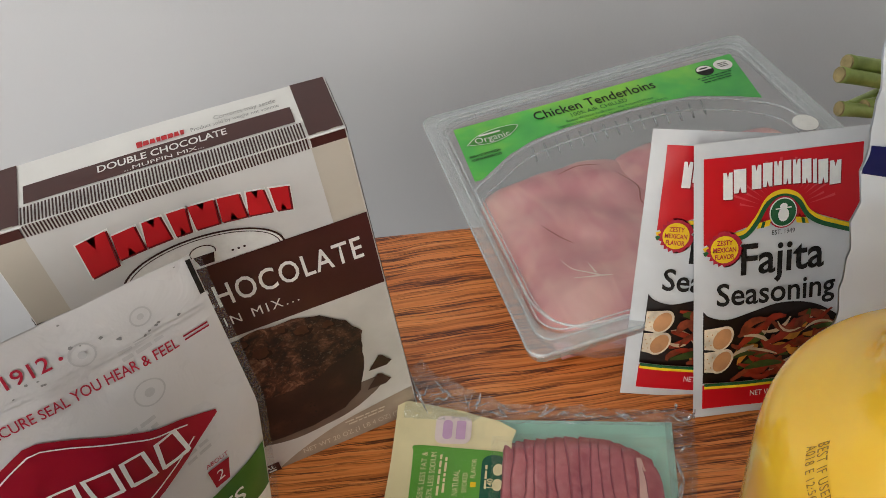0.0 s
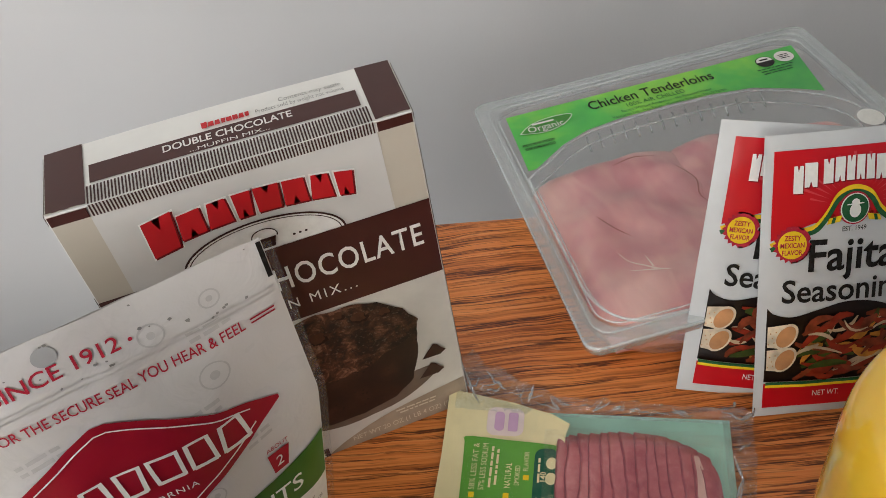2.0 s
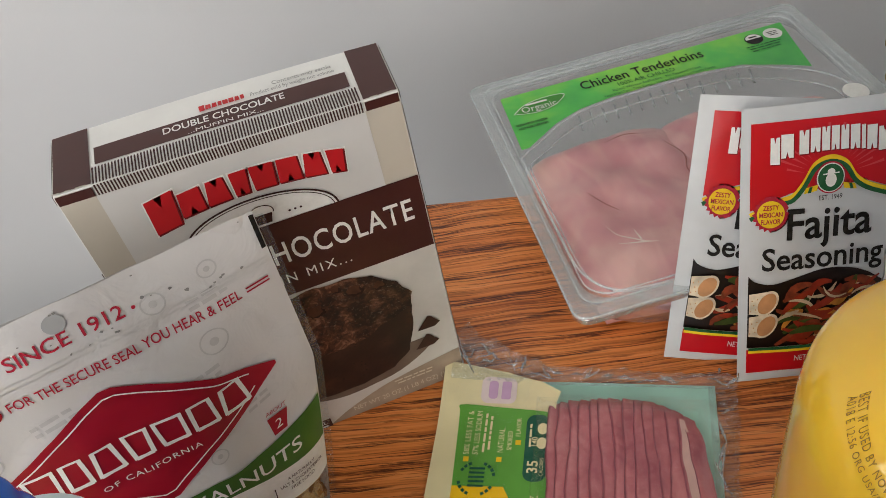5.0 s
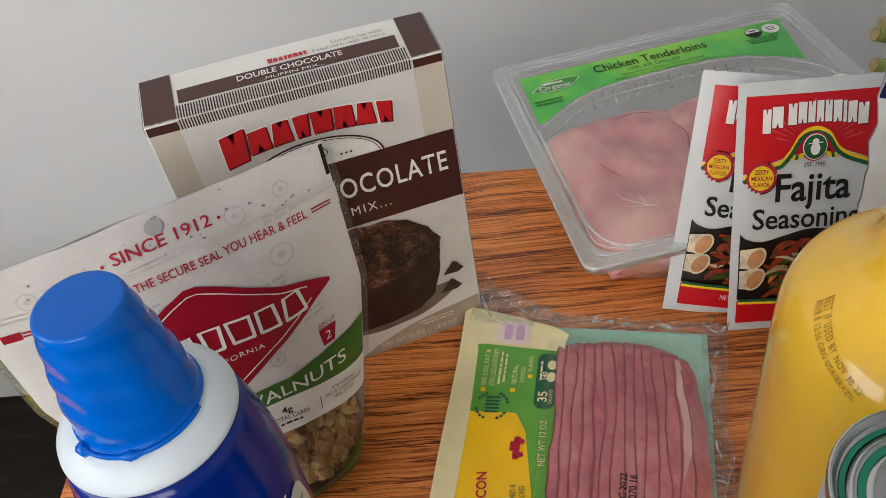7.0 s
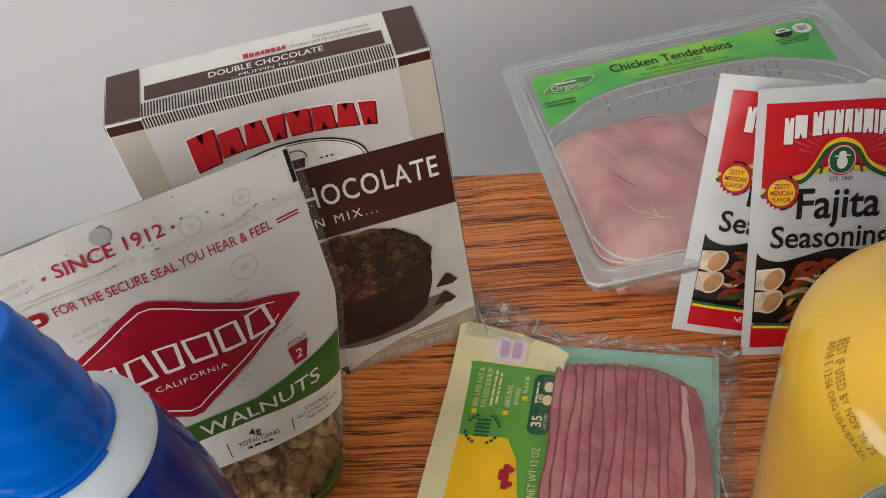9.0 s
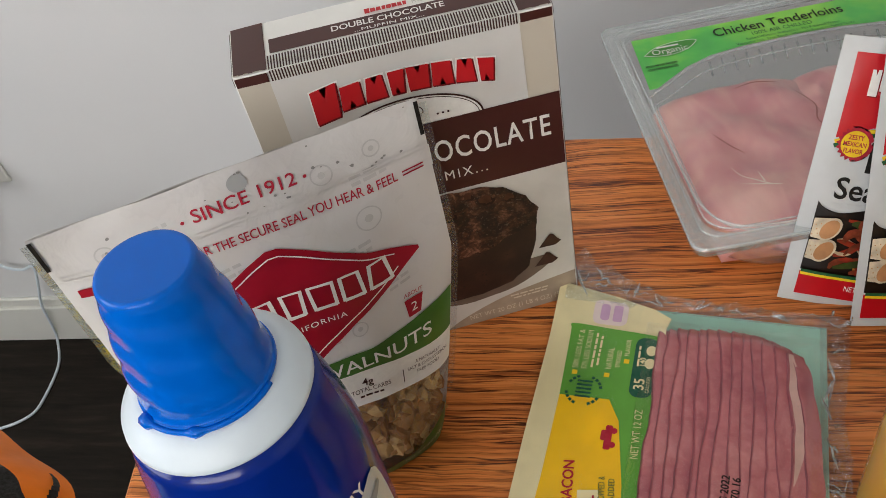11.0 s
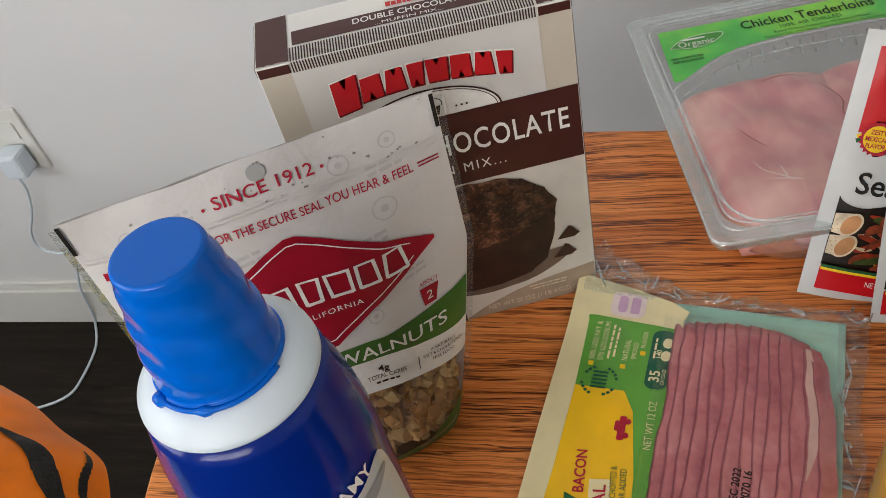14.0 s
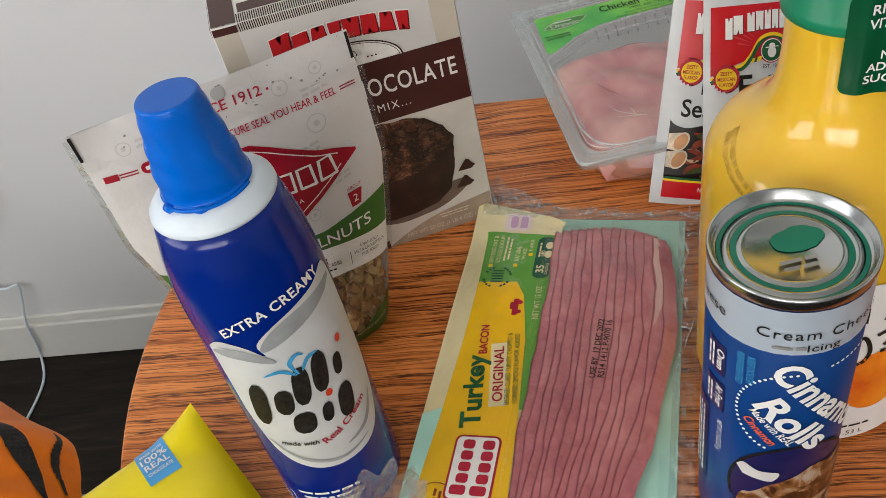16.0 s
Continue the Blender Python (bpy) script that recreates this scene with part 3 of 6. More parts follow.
for x, w in ((0.0, 0.003), (0.005, 0.002), (0.009, 0.004), (0.128, 0.003), (0.134, 0.004)):
    decal("worn_edge", box, "cream_fade", rect(x, -0.0001, x + w, 0.0004), T, 0.0008, 0.012)

# ---- walnut pouch ----
PX, PY, PH = -0.1425, -0.066, 0.2005


def pouch_half(z):
    k = min(max(z / PH, 0), 1)
    return 0.0455 + 0.0275 * min(1.0, (k / 0.62)) ** 0.85


def pouch_depth(z):
    k = min(max(z / PH, 0), 1)
    return 0.024 * (1 - k) ** 0.8 * (1 if k > 0.08 else 0.60 + 5.0 * k) + 0.0006


def pouch_point(s, z, side):
    """s from -1 to 1 across; side -1 front, 1 back."""
    w = pouch_half(z)
    x = PX + s * w
    prof = max(1 - abs(s) ** 2.6, 0.0) ** 0.75
    lean = (0.06 + 0.09 * z / PH) * s * w
    wr = 0.0022 * nz(x, z, 0.3 * side, 38) * min(1, 3 * prof) + 0.0008 * nz(x, z, 2.0, 90) * prof
    return Vector((x, PY + lean + side * pouch_depth(z) * prof + wr + side * 0.0003, z))


def pouch_map(x, z, h=0.0):
    p = pouch_point(max(-1, min(1, x / 0.071)), z, -1)
    return p + Vector((0, -h, 0))


def nut_fill():
    n = Nodes("chopped_nut_pieces")
    v = n.coords()
    i = n.add("ShaderNodeObjectInfo")
    g = n.add("ShaderNodeNewGeometry")
    f = n.noise(v, 220, 4)
    a = n.ramp(g.outputs["Random Per Island"], [(0.0, rgb("8E5C28")), (0.35, rgb("CE9A54")), (0.7, rgb("ECC888")), (1.0, rgb("B47E44"))])
    col = n.blend(0.5, a, n.ramp(f, [(0.3, rgb("7A5636")), (0.7, rgb("F0DCB4"))]), "MULTIPLY")
    col = n.blend(0.45, a, col)
    n.bump(f, 0.4, 0.002)
    return n.done(col, 0.55)


M["nuts"] = nut_fill()
M["pouch_film"] = film("clear_pouch_window", 0.05, 0.04, rough=0.16, wrinkle=0.5, scale=45)


def pouch_white():
    n = Nodes("white_pouch_print")
    v = n.coords()
    f = n.noise(v, 26, 5, 0.6)
    ghost = n.noise(v, 75, 3)
    g = n.ramp(ghost, [(0.56, (0, 0, 0, 1)), (0.59, (0.8, 0.8, 0.8, 1)), (0.66, (0.2, 0.2, 0.2, 1))])
    col = n.blend(0.9, n.ramp(f, [(0.3, rgb("C3BDB8")), (0.7, rgb("D6D2CD"))]), rgb("D2CECB"))
    col = n.blend(g, col, rgb("CDC9C6"))
    n.bump(n.noise(v, 55, 4, 0.55, 0.6), 0.22, 0.004)
    return n.done(col, 0.38)


M["pouch"] = pouch_white()
M["ghost"] = ink("pale_grey_line_ink", "C4C0BD")
M["leaf_green"] = printed("green_pouch_print", "3F6A2A", 0.35, 0.10)
pouch = thing("walnut_pouch", (PX, PY, 0), "white stand-up pouch of chopped walnuts with a clear window", "food pouch")
part("back_panel", grid(lambda s, t: pouch_point(2 * s - 1, t * PH, 1), 36, 44), "pouch", pouch, smooth=True)


def win_top(x):
    return 0.0655 - 0.004 * (x / 0.071) - 0.004 * (x / 0.071) ** 2


def base_top(x):
    return 0.010 + 0.016 * max(0.0, x / 0.071) ** 2


part("front_panel", grid(lambda s, t: pouch_map((2 * s - 1) * 0.071, win_top((2 * s - 1) * 0.071) + t * (PH - win_top((2 * s - 1) * 0.071))), 40, 44), "pouch", pouch, smooth=True)
part("window", grid(lambda s, t: pouch_map((2 * s - 1) * 0.071, base_top((2 * s - 1) * 0.071) + t * (win_top((2 * s - 1) * 0.071) - base_top((2 * s - 1) * 0.071))), 40, 14), "pouch_film", pouch, "clear plastic window", smooth=True, clear=True)
part("bottom_band", grid(lambda s, t: pouch_map((2 * s - 1) * 0.071, t * base_top((2 * s - 1) * 0.071)), 40, 4), "leaf_green", pouch, "green printed base fold", smooth=True)
part("gusset", grid(lambda s, t: pouch_point(2 * s - 1, 0.0, -1).lerp(pouch_point(2 * s - 1, 0.0, 1), t), 36, 4), "leaf_green", pouch)
rnd = random.Random(5)
bmn = bmesh.new()
for i in range(760):      # nut pieces packed behind the window
    x = rnd.uniform(-0.066, 0.066)
    z = rnd.uniform(0.006, 0.098)
    p = pouch_map(x, z)
    d = rnd.uniform(0.0035, 0.011)
    r = rnd.uniform(0.0028, 0.0052)
    m = Matrix.Translation(p + Vector((0, d + 0.0012, 0))) @ Euler((rnd.uniform(0, 6), rnd.uniform(0, 6), rnd.uniform(0, 6))).to_matrix().to_4x4() @ Matrix.Diagonal((r * 1.3, r, r * 0.6, 1))
    g = bmesh.ops.create_icosphere(bmn, subdivisions=1, radius=1.0, matrix=m)
    for v in g["verts"]:
        v.co += Vector((rnd.uniform(-1, 1), rnd.uniform(-1, 1), rnd.uniform(-1, 1))) * r * 0.22
        lim = pouch_map(max(-0.07, min(0.07, (v.co.x - PX) / pouch_half(v.co.z) * 0.071)), max(0.001, v.co.z)).y + 0.0012
        v.co.y = max(v.co.y, lim)
        v.co.z = max(v.co.z, 0.002)
tagged(part("nut_filling", bmn, "nuts", pouch, "chopped pale brown walnut pieces"), kind="stuff")
part("nut_backing", grid(lambda s, t: pouch_map((2 * s - 1) * 0.067, 0.003 + t * 0.098, -0.011), 20, 8), "nuts", pouch)
S = 0.004
def band_strip(lo, hi, lift):
    return grid(lambda a, b: pouch_map(-0.0705 + 0.141 * a, win_top(-0.0705 + 0.141 * a) + lo + (hi(-0.0705 + 0.141 * a) - lo) * b, lift), 60, 8)


gband = part("green_band", band_strip(0.0210, lambda x: 0.0315 + 0.0038 * min(0.0, x / 0.071) ** 2 + 0.0150 * max(0.0, x / 0.071) ** 2, 0.0006), "leaf_green", pouch, smooth=True)
wband = part("white_band", band_strip(0.0, lambda x: 0.0210, 0.0005), "white", pouch, smooth=True)


def on_band(bm, dy):
    for v in bm.verts:
        v.co.y += win_top(v.co.x) + dy(v.co.x) if callable(dy) else win_top(v.co.x) + dy
    return bm


decal("kind_name", gband, "white", on_band(words("CHOPPED WALNUTS", 0.0102, 0.0015, 0.0, bold=0.005, width=0.115), lambda x: 0.0262 + 0.0075 * max(0.0, x / 0.071) ** 2), pouch_map, 0.0011, S)
decal("facts_text", wband, "brown_ink", joined(on_band(joined(words("2.5g", 0.0060, -0.040, 0.0, bold=0.015), words("5g", 0.0060, -0.006, 0.0, bold=0.015), words("4g", 0.0060, 0.023, 0.0, bold=0.015)), 0.0142),
      on_band(joined(words("OMEGA-3 FATTY ACIDS", 0.0040, -0.040, 0.0, width=0.034), words("PROTEIN", 0.0040, -0.006, 0.0, width=0.013), words("TOTAL CARBS", 0.0040, 0.024, 0.0, width=0.021)), 0.0092),
      on_band(joined(bars(-0.04, 0, 0.014, 1, 0.002, 0.0012), bars(-0.006, 0, 0.012, 1, 0.002, 0.0012, seed=3), bars(0.024, 0, 0.014, 1, 0.002, 0.0012, seed=4), words("A NATURALLY", 0.0031, 0.0560, 0.0095, width=0.0145), words("SALT & CHOLESTEROL", 0.0031, 0.0560, 0.0060, width=0.0235), words("FREE FOOD", 0.0031, 0.0560, 0.0025, width=0.0130)), 0.0055),
      on_band(joined(rect(-0.0195, 0.0, -0.0190, 0.009), rect(0.0085, 0.0, 0.0090, 0.009), rect(0.0415, 0.0, 0.0420, 0.009)), 0.004)), pouch_map, 0.0010, S)
DZ = 0.1340


def edge_line(a, b, n=8):
    return [(a[0] + (b[0] - a[0]) * i / n, a[1] + (b[1] - a[1]) * i / n) for i in range(n)]


corners = [(-0.0535, DZ - 0.0005), (-0.0535, DZ + 0.0010), (0.0010, 0.1628), (0.0055, 0.1628), (0.0575, DZ + 0.0022), (0.0575, DZ + 0.0006), (0.0062, 0.1010), (0.0018, 0.1010)]
dia = []
for i in range(8):
    dia += edge_line(corners[i], corners[(i + 1) % 8], 10 if i % 2 else 1)
diam = decal("brand_diamond", pouch, "crimson", dia, pouch_map, 0.0008, S)
dia2 = [(0.0025 + (x - 0.0025) * 0.90, DZ + (z - DZ) * 0.88) for x, z in dia]
decal("diamond_line", diam, "white", joined(band(dia2[2:22], 0.0006), band(dia2[24:44], 0.0006)), pouch_map, 0.0012, S)
brand_blocks(0.080, 0.0043, 0.1285, 0.0118, pouch_map, diam, "white", None, 0.0010, n=7, big_first=1.0, hollow=0.0019, gap=0.32)
decal("origin_line", diam, "white", words("OF CALIFORNIA", 0.0038, 0.0037, 0.1212, width=0.0375, spacing=1.2), pouch_map, 0.0012, S)
decal("since_line", pouch, "red_ink", joined(words("SINCE 1912", 0.0076, 0.0017, 0.1880, bold=0.008, width=0.0387), poly(disc(-0.0213, 0.1870, 0.0007, n=10)), poly(disc(0.0243, 0.1872, 0.0007, n=10))), pouch_map, 0.0007, S)
decal("seal_line", pouch, "red_ink", words("FOR THE SECURE SEAL YOU HEAR & FEEL", 0.0060, 0.0163, 0.1726, bold=0.006, width=0.0807), pouch_map, 0.0007, S)
for q in (poly(round_rect(-0.0462, 0.1690, -0.0264, 0.1752, 0.0028)), rect(-0.0652, 0.1700, -0.0578, 0.1737), rect(-0.0572, 0.1708, -0.0479, 0.1715), rect(-0.0572, 0.1724, -0.0479, 0.1731), rect(0.0588, 0.1712, 0.0675, 0.1719), rect(0.0588, 0.1728, 0.0675, 0.1735)):
    decal("seal_mark", pouch, "crimson", q, pouch_map, 0.0007, S)
decal("seal_mark_bar", pouch, "white", rect(-0.044, 0.1710, -0.029, 0.1731), pouch_map, 0.0010, S)
decal("quality_mark", pouch, "blue_ink", rect(-0.0428, 0.1060, -0.0325, 0.1150), pouch_map, 0.0008, S)
decal("quality_text", pouch, "white", joined(words("NON", 0.0040, -0.0376, 0.1128, width=0.008), words("GMO", 0.0040, -0.0376, 0.1088, width=0.009)), pouch_map, 0.0011, S)
decal("quality_leaf", pouch, "leaf_green", [(-0.0500, 0.1060), (-0.0450, 0.1060), (-0.0433, 0.1118), (-0.0472, 0.1092), (-0.0510, 0.1118)], pouch_map, 0.0008, S)
decal("serving_cup", pouch, "crimson", [(0.0470, 0.1115), (0.0560, 0.1115), (0.0545, 0.1020), (0.0485, 0.1020)], pouch_map, 0.0008, S)
decal("serving_text", pouch, "red_ink", joined(words("ABOUT", 0.003, 0.0515, 0.1140, width=0.009)), pouch_map, 0.0008, S)
decal("serving_number", pouch, "white", words("2", 0.0066, 0.0515, 0.1068), pouch_map, 0.0011, S)
decal("hang_hole", pouch, printed("punched_hole_grey", "A9A9A8", 0.45, 0.05), disc(0.0011, 0.1940, 0.0036), pouch_map, 0.0006, S)
decal("zip_ridge", pouch, "pouch", joined(rect(-0.0695, 0.1785, 0.0695, 0.1791), rect(-0.0695, 0.1806, 0.0695, 0.1811)), pouch_map, 0.0012, S)
for cx, cz, r in ((-0.050, 0.1850, 0.0035), (-0.0405, 0.1525, 0.0045), (-0.046, 0.1215, 0.0030), (0.042, 0.1600, 0.0050), (0.030, 0.1850, 0.0040), (0.026, 0.1090, 0.0034), (-0.018, 0.1130, 0.0034), (0.050, 0.1880, 0.0032)):
    decal("faint_ring", pouch, "ghost", joined(band(disc(cx, cz, r, n=24) + [(cx + r, cz)], 0.0006), poly(disc(cx, cz, r * 0.35, n=10))), pouch_map, 0.0003, S)
for cx, cz, l, k in ((-0.035, 0.1880, 0.020, 2), (0.046, 0.1800, 0.018, 2), (-0.015, 0.1600, 0.022, 2), (-0.046, 0.1420, 0.018, 3), (0.034, 0.1500, 0.014, 2), (0.010, 0.1090, 0.020, 2), (0.046, 0.1250, 0.012, 2)):
    decal("faint_print", pouch, "ghost", bars(cx, cz, l, k, 0.0032, 0.0016, turn=6, seed=int(cx * 1000)), pouch_map, 0.0003, S)
rnd = random.Random(9)
sp = []
for i in range(26):
    cx, cz = rnd.uniform(-0.062, 0.066), rnd.uniform(0.181, 0.199)
    r = rnd.uniform(0.0002, 0.0007)
    sp.append(poly(lumpy(disc(cx, cz, r * 1.4, r, 6), r * 0.6, 900, i)))
tagged(decal("ink_speckle", pouch, "grey_ink", joined(*sp), pouch_map, 0.0007), kind="stuff")
for sg in (-1, 1):
    part("side_seam", grid(lambda a, b: pouch_point(sg, 0.030 + 0.168 * b, -1) + Vector((sg * 0.0032 * a, 0.0004 + 0.0006 * nz(b * 9, a, sg), 0)), 2, 40), "pouch_film", pouch, "clear crimped side seam", smooth=True, clear=True)
for x in (-0.0708, 0.0692):
    decal("heat_seal_edge", pouch, "black", rect(x, 0.185, x + 0.0016, 0.200), pouch_map, 0.0009)

decal("net_weight", pouch, "white", words("NET WT 8.0 OZ", 0.0050, 0.0500, 0.0135, width=0.030), pouch_map, 0.0010, S)

# ---- whipped cream can ----
RX, RY, RR = -0.1462, -0.1686, 0.0325
M["can_blue"] = printed("blue_can_print", "03247C", 0.14, 0.05, 20, 0.02)
M["can_cap"] = printed("blue_plastic", "0060C8", 0.14, 0.05, 30, 0.03, 0.22)
M["can_ring"] = printed("white_plastic", "D4DEE6", 0.35, 0.03, 30, 0.03)
M["cream"] = printed("cream_picture", "CBCDCC", 0.25, 0.06, 40, 0.02)
M["orange_dot"] = ink("orange_red_ink", "D8401E")
M["cream_shade"] = printed("cream_fold_picture", "9C9FA0", 0.25, 0.2, 60, 0.02)
M["steel"] = Nodes("tin").done(rgb("B8BBBC"), 0.22, Metallic=1.0)
can = thing("whipped_cream_can", (RX, RY, 0), "tall blue whipped cream spray can with blue cap", "spray can")


def can_r(z):
    if z < 0.158:
        return RR
    k = min(1.0, (z - 0.158) / 0.047)
    return RR - 0.0065 * k ** 1.9


prof = [(0.0305, 0.0), (RR, 0.003)] + [(can_r(z), z) for z in [0.006 + i * 0.0055 for i in range(37)]]
part("body", lathe(RX, RY, prof, 72), "can_blue", can, smooth=True)
part("collar", lathe(RX, RY, [(0.0262, 0.2042), (0.0266, 0.2050), (0.0262, 0.2068), (0.0225, 0.2105), (0.0200, 0.2122), (0.0170, 0.2126)], 72), "can_ring", can, "white plastic collar ring", smooth=True)
cp = [(0.0180, 0.2122), (0.0188, 0.2130), (0.0187, 0.2142), (0.0181, 0.2150), (0.0177, 0.2205), (0.0171, 0.2260), (0.0163, 0.2300), (0.0156, 0.2350), (0.0146, 0.2400), (0.0138, 0.2450), (0.0129, 0.2500), (0.0123, 0.2526), (0.0119, 0.2533), (0.0112, 0.2535), (0.0110, 0.2535), (0.0020, 0.2535)]
capb = lathe(RX, RY, smooth_path(cp[:12], 4) + cp[12:], 84)
for v in capb.verts:     # flutes of the grip
    a = math.atan2(v.co.y - RY, v.co.x - RX)
    if 0.2155 < v.co.z < 0.2515:
        k = 1 + 0.024 * math.cos(7 * a + 0.6 + (v.co.z - 0.2155) * 40) * math.sin((v.co.z - 0.2155) / 0.036 * math.pi) + 0.013 * math.cos((v.co.z - 0.2155) / 0.0052 * math.pi + 2 * a)
        v.co.x, v.co.y = RX + (v.co.x - RX) * k, RY + (v.co.y - RY) * k
capo = part("cap", capb, "can_cap", can, "blue plastic fluted cap", smooth=True)
tab = tube([(RX + 0.0193 * math.sin(radians(a)), RY - 0.0193 * math.cos(radians(a)), 0.2133) for a in range(-58, 60, 4)], lambda t: 0.0008 + 0.0012 * (t < 0.09) + 0.0010 * max(0.0, 1 - abs(t - 0.42) / 0.07), 8)
part("tear_band", tab, "can_cap", capo, smooth=True)
C = cyl_map(RX, RY, can_r, 12)
S2 = 0.003
variety = words("EXTRA CREAMY", 0.0072, 0.0013, 0.1610, turn=10, bold=0.02, width=0.052, spacing=1.1)
for v in variety.verts:
    v.co.y += 0.0045 * (1 - ((v.co.x - 0.0013) / 0.026) ** 2)
decal("variety", can, "white", variety, C, 0.0006, S2)
blob = smooth_path([(-0.036, 0.146), (-0.0284, 0.1512), (-0.0182, 0.1480), (-0.0105, 0.1405), (-0.0118, 0.1485), (0.000, 0.1570), (0.0198, 0.1615), (0.036, 0.1600), (0.040, 0.110), (0.035, 0.078), (0.0235, 0.0545), (0.002, 0.0505), (-0.0169, 0.0560), (-0.0300, 0.072), (-0.0365, 0.105)], 5)
swirl = decal("cream_swirl", can, "cream", blob[:-1], C, 0.0005, S2)
for pts, w in (([(-0.034, 0.1440), (-0.020, 0.1430), (-0.0075, 0.1355)], 0.0050), ([(-0.0112, 0.1440), (0.004, 0.1520), (0.034, 0.1560)], 0.0078), ([(-0.030, 0.079), (-0.018, 0.064), (0.000, 0.0555), (0.018, 0.0575)], 0.0020), ([(0.006, 0.062), (0.020, 0.066), (0.030, 0.080)], 0.0024), ([(0.000, 0.1480), (0.016, 0.1540), (0.033, 0.1570)], 0.0012), ([(-0.030, 0.1475), (-0.020, 0.1460), (-0.010, 0.1395)], 0.0010)):
    decal("cream_fold", swirl, "cream_shade", band(smooth_path(pts, 6), lambda t, w=w: w * (0.25 + math.sin(math.pi * t))), C, 0.0008, S2)
# brand name as plain slanted bars of its size and colour
def slant_bar(x, z0, z1, w, lean=0.16):
    a = lean * (z1 - z0) / 2
    return band([(x - a + 2 * a * k / 24, z0 + (z1 - z0) * k / 24) for k in range(25)], lambda t: w * max(0.12, 1 - abs(2 * t - 1) ** 3.2) ** 0.5)


for x, z0, z1, w in ((-0.0240, 0.0925, 0.1225, 0.0085), (-0.0125, 0.0995, 0.1165, 0.0085), (-0.0025, 0.1030, 0.1275, 0.0080), (0.0075, 0.1055, 0.1300, 0.0080), (0.0170, 0.1075, 0.1200, 0.0055),
                     (-0.0080, 0.0830, 0.0980, 0.0105), (0.0035, 0.0850, 0.0975, 0.0055), (0.0140, 0.0795, 0.1005, 0.0092)):
    decal("brand_mark", swirl, "black", slant_bar(x, z0, z1, w), C, 0.0010, S2)
for x, z in ((0.0225, 0.1255), (0.0075, 0.1025)):
    decal("brand_dot", swirl, "orange_dot", disc(x, z, 0.0018, 0.0024, n=12), C, 0.0010, S2)
for p in ([(-0.002, 0.1235), (-0.008, 0.1290), (-0.0156, 0.1280)], [(-0.001, 0.1235), (-0.003, 0.1315), (0.001, 0.1352), (0.004, 0.1333)], [(0.001, 0.1245), (0.005, 0.1300), (0.0105, 0.1302)]):
    decal("splash", swirl, "sky_ink", band(smooth_path(p, 6), lambda t: 0.0022 * math.sin(math.pi * (0.1 + 0.85 * t))), C, 0.0010, S2)
decal("tagline", swirl, "black", words("made with", 0.0046, -0.0147, 0.0760, turn=-12, bold=0.02, width=0.0175), C, 0.0010, S2)
decal("tagline_red", swirl, "red_ink", words("Real Cream", 0.0066, 0.0095, 0.0775, turn=19, bold=0.015, width=0.0290), C, 0.0010, S2)
decal("small_print", can, "white", joined(bars(-0.014, 0.0300, 0.034, 3, 0.0045, 0.0018), band(round_rect(-0.047, 0.014, -0.036, 0.026, 0.002) + [(-0.036, 0.016)], 0.0006), words("15", 0.006, -0.0415, 0.020)), C, 0.0006, S2)

# ---- juice bottle ----
JX, JY = 0.1165, -0.1998


def juice():
    n = Nodes("orange_juice_bottle")
    f = n.noise(n.coords(), 12, 3)
    col = n.ramp(f, [(0.3, rgb("E0B026")), (0.7, rgb("E8BC3A"))])
    n.bump(n.noise(n.coords(), 40, 2), 0.05, 0.002)
    return n.done(col, 0.14, Subsurface_Weight=0.25, Subsurface_Radius=(0.012, 0.007, 0.002), Subsurface_Scale=1.0, Coat_Weight=0.35, Coat_Roughness=0.05)


M["juice"] = juice()
M["teal_cap"] = printed("green_plastic", "0C7A55", 0.35, 0.05)
M["tag_green"] = printed("dark_green_film", "0B4B2C", 0.22, 0.08)
bottle = thing("juice_bottle", (JX, JY, 0), "yellow orange juice bottle with green cap and neck tag", "juice bottle")
jp = [(0.0485, 0.0), (0.0540, 0.003), (0.0557, 0.010), (0.0560, 0.03), (0.0560, 0.09), (0.0559, 0.125), (0.0555, 0.142), (0.0540, 0.1520), (0.0503, 0.1592), (0.0440, 0.1650), (0.0368, 0.1700), (0.0312, 0.1762), (0.0277, 0.1845), (0.0261, 0.195), (0.0255, 0.205), (0.0252, 0.222), (0.0236, 0.2235)]
jsm = smooth_path(jp, 4)
part("body", lathe(JX, JY, jsm, 80), "juice", bottle, smooth=True)
cap_b = lathe(JX, JY, [(0.0268, 0.2205), (0.0279, 0.2212), (0.0279, 0.2260), (0.0273, 0.2265), (0.0273, 0.2480), (0.0262, 0.2500), (0.002, 0.2500)], 72)
part("cap", cap_b, "teal_cap", bottle, "green screw cap", smooth=True)


def bottle_r(z):
    for (r0, z0), (r1, z1) in zip(jsm, jsm[1:]):
        if z0 <= z <= z1:
            return r0 + (r1 - r0) * (z - z0) / max(z1 - z0, 1e-6)
    return 0.0279


J = cyl_map(JX, JY, lambda z: bottle_r(z), -22)
JT = cyl_map(JX, JY, lambda z: max(bottle_r(z), 0.0279), -22)


def tag_map(x, z, h=0.0):
    a = radians(-11) + x / 0.030
    r = max(bottle_r(z), 0.0279) + 0.001 + h + 0.0006 * math.sin(x * 500)
    return Vector((JX + r * math.sin(a), JY - r * math.cos(a), z))


